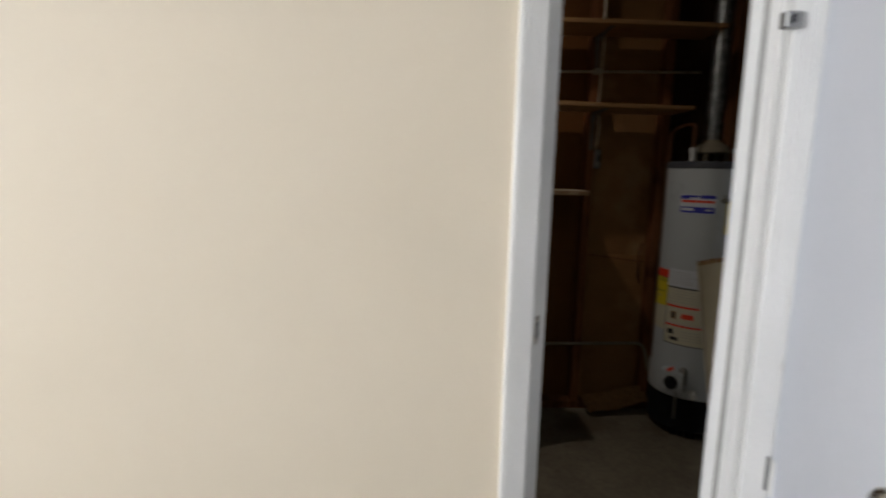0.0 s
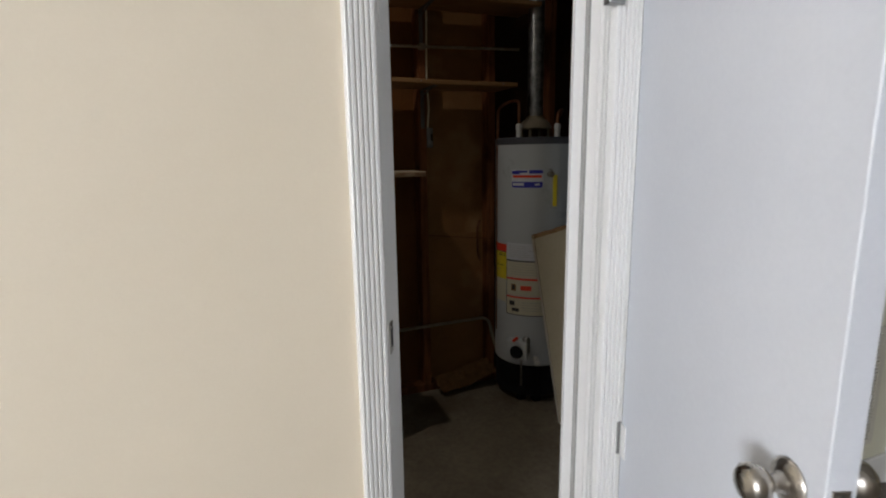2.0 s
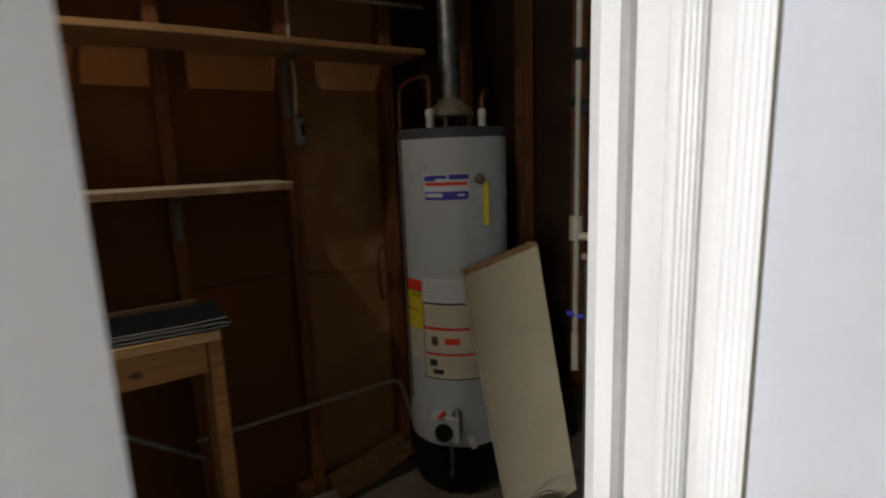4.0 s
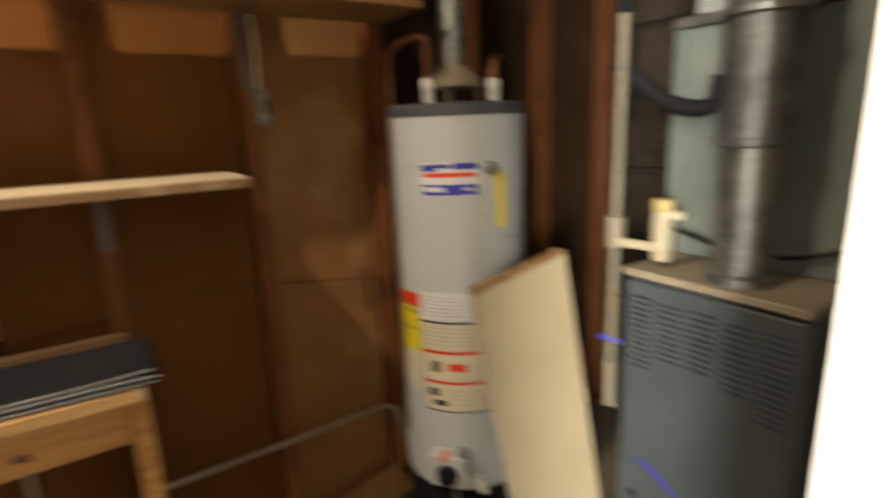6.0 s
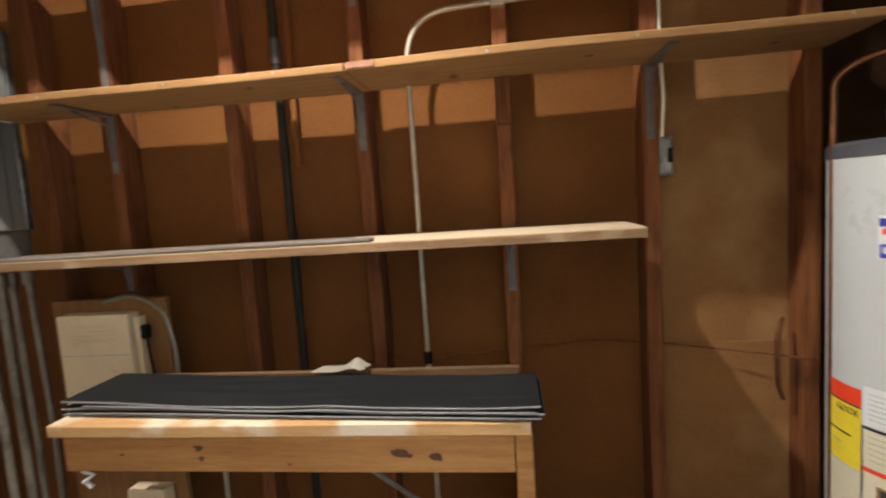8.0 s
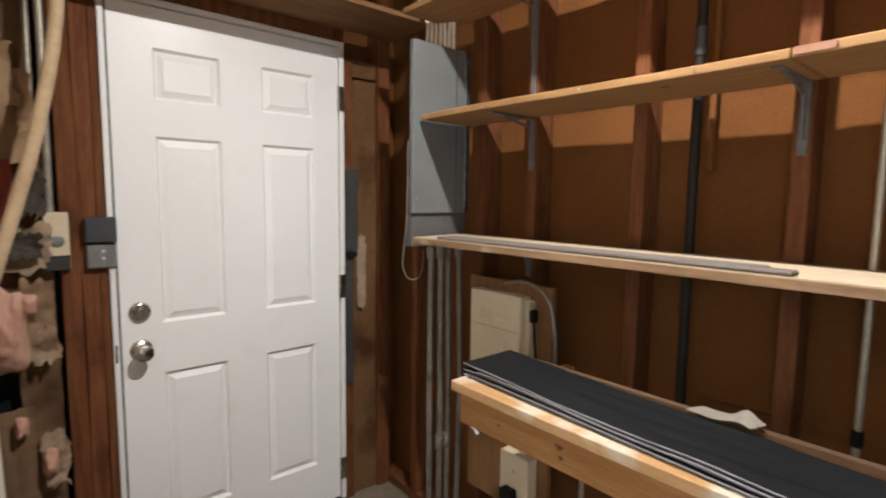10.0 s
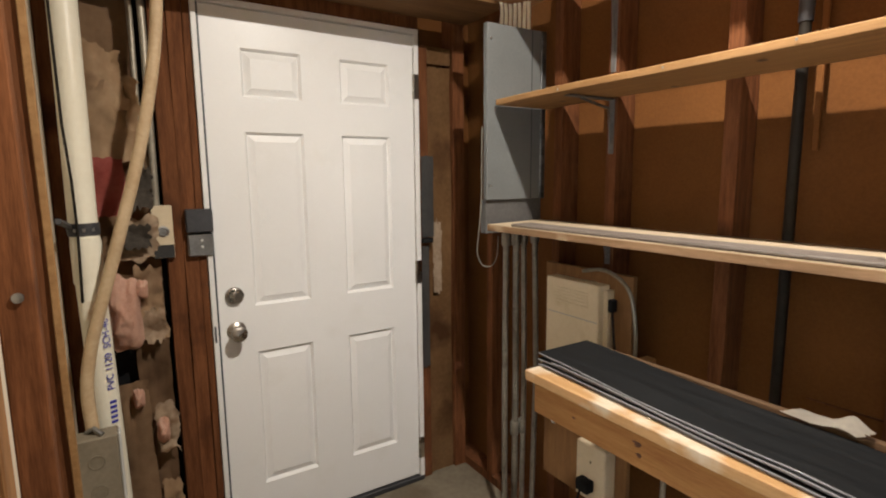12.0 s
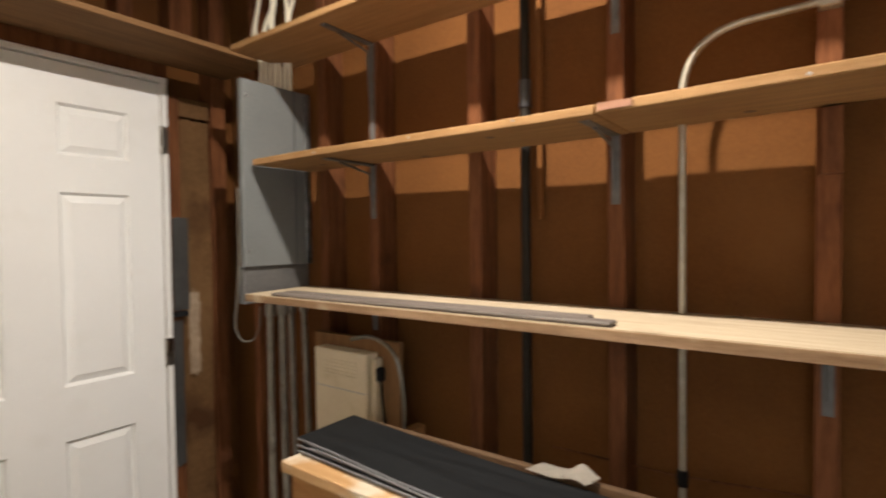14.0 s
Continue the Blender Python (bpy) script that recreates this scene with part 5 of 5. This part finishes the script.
part("elbow", bm_tube(rounded([(0, 0, 0.74), (0, 0, 0.66), (-0.02, -0.02, 0.62)], 0.03), 0.0125, 12), M_PVCOLD, cp, "", True)
part("tee", bm_lathe([(0.021, 1.06), (0.022, 1.065), (0.022, 1.135), (0.021, 1.14)], 18), M_PVCOLD, cp, "", True)
part("clamp", bm_lathe([(0.021, 1.62), (0.021, 1.655)], 18, (0.006, 0, 0)), M_BLACK, cp, "black clamp", True)
part("blue_valve", bm_tube([(-0.022, 0.016, 0.815), (0.0, 0.0, 0.805), (0.02, -0.014, 0.798)], 0.009, 10), M_BLUE, cp, "blue valve handle", True)
rl = thing("refrigerant_line", "black foam-insulated refrigerant line with tape ends", "pipe")
part("hose", bm_tube(rounded([(3.075, -0.62, 1.51), (3.11, -0.67, 1.46), (3.15, -0.72, 1.41), (3.19, -0.77, 1.395), (3.215, -0.79, 1.405)], 0.05), 0.02, 14), M_BLACK, rl, "", True)
part("hose_end", bm_tube([(3.21, -0.79, 1.4), (3.216, -0.795, 1.47)], 0.014, 12), M_BLACK, rl, "", True)
tagged(link_mesh("furnace_cable", bm_tube(rounded([(3.16, -0.75, 1.11), (3.2, -0.9, 1.06), (3.22, -1.05, 1.08), (3.235, -1.2, 1.18)], 0.1), 0.005, 8), M_BLACK, smooth=True), "black cable draped over the furnace", "cable")
tagged(link_mesh("white_float_switch", bm_box(3.06, 3.1, -0.672, -0.612, 1.96, 2.0, 0.008, seg=2), M_GLOSSWHITE), "white plastic pipe fitting on the drain", "fitting")

# ---- insulated bay beside the white door ----
pv = thing("pvc_pipe", "cream PVC pipe with blue printed lettering", "pipe")
part("pipe", bm_tube([(0.12, -1.422, CEIL), (0.12, -1.432, 1.34), (0.13, -1.43, 1.2), (0.14, -1.405, FLOOR_IN)], 0.037, 28), M_PVC, pv, "", True)
part("bell", bm_lathe([(0.0372, 1.149), (0.0395, 1.151), (0.0395, 1.27), (0.0372, 1.285)], 28, (0.128, -1.43, 0)), M_PVC, pv, "pipe bell end", True)
part("strap", bm_lathe([(0.039, 1.29), (0.041, 1.292), (0.041, 1.325), (0.039, 1.327)], 28, (0.122, -1.432, 0)), M_DARKMETAL, pv, "black perforated strap", True)
part("strap_tail", bm_tube([(0.13, -1.465, 1.31), (0.2, -1.462, 1.325), (0.3, -1.475, 1.345)], 0.0085, 6), M_DARKMETAL, pv, "black strap tail")
for k in range(4):
    a = radians(-60 + 32 * k)
    part("strap_hole", bm_box(0.122 + 0.041 * math.cos(a) - 0.003, 0.122 + 0.0424 * math.cos(a), -1.432 + 0.041 * math.sin(a) - 0.004, -1.432 + 0.041 * math.sin(a) + 0.004, 1.303, 1.313), M_STEEL, pv)
# printed words run up the pipe, on the side towards the room
a = radians(28)
nrm, tng = Vector((math.cos(a), math.sin(a), 0)), Vector((-math.sin(a), math.cos(a), 0))
o = Vector((0.1345, -1.419, 0.97)) + nrm * 0.0373
text_mesh("lettering", "PVC 1120  SCH-40", 0.028, Matrix(((0, -tng.x, nrm.x, o.x), (0, -tng.y, nrm.y, o.y), (1, 0, 0, o.z - 0.035), (0, 0, 0, 1))), M_BLUE, pv)
for k in range(5):
    part("maker_bar", bm_box(-0.009, 0.009, -0.001, 0.0006, -0.004, 0.004), M_BLUE, pv).matrix_local = Matrix.Translation(o - Vector((0, 0, 0.245 - k * 0.0155))) @ Matrix.Rotation(a + math.pi / 2, 4, "Z")
part("maker_mark", bm_box(-0.01, 0.01, -0.001, 0.0008, -0.014, 0.014), M_BLUE, pv).matrix_local = Matrix.Translation(o - Vector((0, 0, 0.29))) @ Matrix.Rotation(a + math.pi / 2, 4, "Z")
part("ground_wire", bm_tube([(0.163, -1.452, CEIL), (0.164, -1.456, 1.9), (0.165, -1.454, 1.6), (0.166, -1.446, 1.45), (0.168, -1.444, 1.3), (0.17, -1.45, 1.1)], 0.004, 6), M_PIPEBLACK, pv, "thin dark wire", True)
hs = tagged(link_mesh("flexible_cable", bm_tube(rounded([(0.2, -1.195, CEIL), (0.2, -1.195, 1.92), (0.2, -1.265, 1.56), (0.2, -1.36, 1.24), (0.205, -1.44, 0.98), (0.21, -1.462, 0.85), (0.22, -1.455, 0.735)], 0.2, 5), 0.017, 12), M_HOSE, smooth=True), "thick tan flexible cable crossing the stud bay", "cable")
eb = thing("junction_box", "grey steel junction box with knockouts", "electrical box", at=(0.25, -1.45, 0.46))
part("box", bm_box(-0.04, 0.03, -0.05, 0.055, -0.1, 0.27, 0.003), M_DUST, eb)
for z in (0.2, 0.11, 0.02):
    part("knockout", bm_lathe([(0.022, 0.0295), (0.022, 0.031), (0.019, 0.0315), (0.018, 0.0302)], 20, (0, 0.0, z), "x"), M_DUST, eb, "", True)
part("clamp", bm_tube([(-0.02, -0.02, 0.275), (0.0, 0.0, 0.29), (0.02, 0.02, 0.275)], 0.006, 8), M_STEEL, eb, "", True)
part("side_strip", bm_box(-0.03, 0.02, 0.0555, 0.062, -0.4, 0.27, 0.002), M_GLOSSWHITE, eb)
for y, r in ((-1.235, 0.011), (-1.268, 0.009)):
    tagged(link_mesh("riser_conduit", bm_tube([(-0.01, y, 1.36 if y > -1.25 else 1.42), (-0.005, y + 0.004, 1.9), (-0.01, y, CEIL)], r, 12), M_EMT, smooth=True), "zinc conduit running up beside the door stud", "conduit", "door conduits")
sw = thing("switch_box", "pale square metal box with a round screw", "electrical box", at=(0.0, -1.222, 1.28))
part("box", bm_box(-0.06, 0.02, -0.032, 0.03, -0.09, 0.085, 0.002), M_BEIGE, sw)
part("screw_ring", bm_lathe([(0.018, 0.02), (0.018, 0.024), (0.012, 0.025), (0.011, 0.0215)], 20, (0, 0, 0.0), "x"), M_STEEL, sw, "", True)
part("lower_half", bm_box(-0.058, 0.0215, -0.031, 0.029, -0.0895, -0.045, 0.001), M_VOID, sw)
lb = thing("door_alarm", "dark grey door alarm box on the stud", "alarm", at=(0.002, -1.112, 1.27))
part("cover", bm_box(0.0, 0.035, -0.042, 0.042, 0.0, 0.08, 0.004), M_DARKMETAL, lb)
part("keeper", bm_box(0.0, 0.022, -0.04, 0.04, -0.082, -0.004, 0.004), M_STEEL, lb)
for z in (-0.028, -0.05):
    part("screw", bm_lathe([(0.005, 0.021), (0.005, 0.024), (0.001, 0.025)], 10, (0, 0.004, z), "x"), M_GLOSSWHITE, lb)
ins = thing("wall_insulation", "torn kraft paper and pink glass wool batt", "insulation")
# added black sheet: keeps holes and gaps of the bay in painted shade
part("tar_backing", bm_box(-0.05, -0.046, -1.46, -1.217, FLOOR_IN, CEIL - 0.002), M_BLACK, ins, "black sheet standing for the dark of the cavity")
for y0, y1, z0, z1, x, d, sd, rg, tall, mat, lab in (
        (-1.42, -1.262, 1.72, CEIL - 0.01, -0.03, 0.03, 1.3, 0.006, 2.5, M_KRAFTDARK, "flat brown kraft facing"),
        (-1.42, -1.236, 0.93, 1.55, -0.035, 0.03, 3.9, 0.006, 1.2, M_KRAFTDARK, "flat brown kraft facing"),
        (-1.425, -1.264, 1.5, 1.76, 0.02, 0.06, 4.1, 0.014, 1.6, M_KRAFT, "folded tan kraft facing"),
        (-1.405, -1.3, 1.68, 1.85, 0.03, 0.045, 8.2, 0.02, 1.8, M_KRAFT, "folded tan kraft facing"),
        (-1.42, -1.318, 1.335, 1.515, 0.05, 0.02, 5.5, 0.006, 2.0, M_RED, "red printed paper"),
        (-1.3, -1.246, 1.36, 1.49, 0.02, 0.04, 6.1, 0.012, 1.4, M_FELT, "grey torn felt flap"),
        (-1.36, -1.238, 1.19, 1.33, 0.01, 0.05, 16.1, 0.014, 1.0, M_KRAFTPALE, "pale torn paper"),
        (-1.335, -1.262, 1.235, 1.31, 0.045, 0.03, 19.7, 0.012, 1.0, M_FELT, "grey torn felt flap"),
        (-1.315, -1.236, 0.92, 1.16, 0.0, 0.05, 17.3, 0.014, 1.4, M_KRAFT, "torn kraft paper"),
        (-1.3, -1.24, 0.92, 1.03, 0.035, 0.035, 21.4, 0.014, 1.0, M_KRAFTPALE, "pale torn paper"),
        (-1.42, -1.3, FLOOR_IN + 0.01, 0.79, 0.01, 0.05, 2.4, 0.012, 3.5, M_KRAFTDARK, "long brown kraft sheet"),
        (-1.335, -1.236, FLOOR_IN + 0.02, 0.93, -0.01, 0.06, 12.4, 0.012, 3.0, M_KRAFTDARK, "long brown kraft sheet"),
        (-1.29, -1.228, 0.53, 0.7, 0.035, 0.035, 26.1, 0.014, 1.0, M_KRAFTPALE, "pale shredded paper"),
        (-1.29, -1.23, 0.2, 0.42, 0.03, 0.04, 29.8, 0.012, 1.6, M_KRAFT, "torn kraft paper")):
    part("torn_paper", bm_drape(y0, y1, z0, z1, x, d, sd, ragged=rg, tall=tall), mat, ins, lab, True)
for yc, zc, ry, rz, bulge, sd in ((-1.352, 1.03, 0.05, 0.125, 0.05, 7.7), (-1.335, 0.735, 0.016, 0.034, 0.03, 9.2), (-1.272, 0.61, 0.02, 0.045, 0.035, 11.9), (-1.3, 1.1, 0.02, 0.03, 0.03, 14.2)):
    part("glass_wool", bm_fluff(yc, zc, ry, rz, 0.045, bulge, sd), M_PINK, ins, "pink glass wool tuft", True)

# paper-faced wall between the white door and the cabinet
wp = thing("wall_paper_lining", "stained brown kraft paper lining between studs", "insulation")
part("kraft_facing", bm_crumple((-0.02, -0.187, FLOOR_IN), (0.0, 0.125, 0), (0.0, 0.0, 1.86), 16, 80, 0.012, 31.0, 3.0, 0.005), M_LINING, wp, "", True)
part("kraft_facing", bm_crumple((-0.012, -0.185, 1.93), (0.0, 0.12, 0), (0.0, 0.0, 0.07), 14, 8, 0.008, 37.0, 9.0, 0.03), M_LINING, wp, "torn upper strip", True)
part("dark_fabric", bm_crumple((0.012, -0.233, 1.19), (0.0, 0.06, 0), (0.0, 0.0, 0.35), 8, 20, 0.006, 33.0, 5.0, 0.03), M_TARGREY, wp, "dark grey tar paper flap", True)
part("dark_fabric", bm_crumple((0.006, -0.233, 0.6), (0.0, 0.036, 0), (0.0, 0.0, 0.55), 6, 24, 0.006, 34.0, 5.0, 0.03), M_TARGREY, wp, "dark grey tar paper strip", True)
part("clip", bm_box(0.004, 0.022, -0.232, -0.18, 1.165, 1.185, 0.002), M_BLACK, wp, "black clip")
part("pale_foam", bm_crumple((-0.012, -0.165, 0.93), (0.0, 0.045, 0), (0.0, 0.0, 0.32), 10, 30, 0.012, 35.0, 5.0, 0.12), M_KRAFTPALE, wp, "yellowed foam smear", True)
tagged(link_mesh("cardboard_scrap", bm_crumple((2.4, -0.12, FLOOR_IN + 0.03), (0.34, 0.03, 0.05), (-0.02, 0.1, 0.05), 14, 8, 0.03, 41.0, 8.0, 0.06), M_PLY), "crumpled brown cardboard scrap on the floor", "cardboard")

# flat lamp that lights the closet, above the view
lamp = thing("ceiling_lamp", "small flat white lamp on a ceiling stem", "lamp", at=(1.45, -0.64, 2.525))
part("housing", bm_lathe([(0.034, 0.0), (0.038, 0.002), (0.038, 0.022), (0.03, 0.03), (0.014, 0.034), (0.014, 0.08), (0.045, 0.09), (0.045, CEIL - 2.525 - 0.001)], 28), M_GLOSSWHITE, lamp, "", True)

# ---- blocks of the chimney wall ----
block = None
for j in range(9):
    for i in range(5):
        y = -1.3 + i * 0.4 + (0.2 if j % 2 else 0.0)
        if y > 0.2:
            continue
        if block is None:
            block = part("block", bm_box(-0.03, 0.002, -0.192, 0.192, -0.128, 0.128, 0.008), M_BLOCK, wall_right)
            o = block
        else:
            o = block.copy()
            scene.collection.objects.link(o)
        o.location = (3.86 + 0.008 * noise.noise(Vector((i * 1.7, j * 1.3, 0.5))), y, FLOOR_IN + 0.15 + j * 0.275)
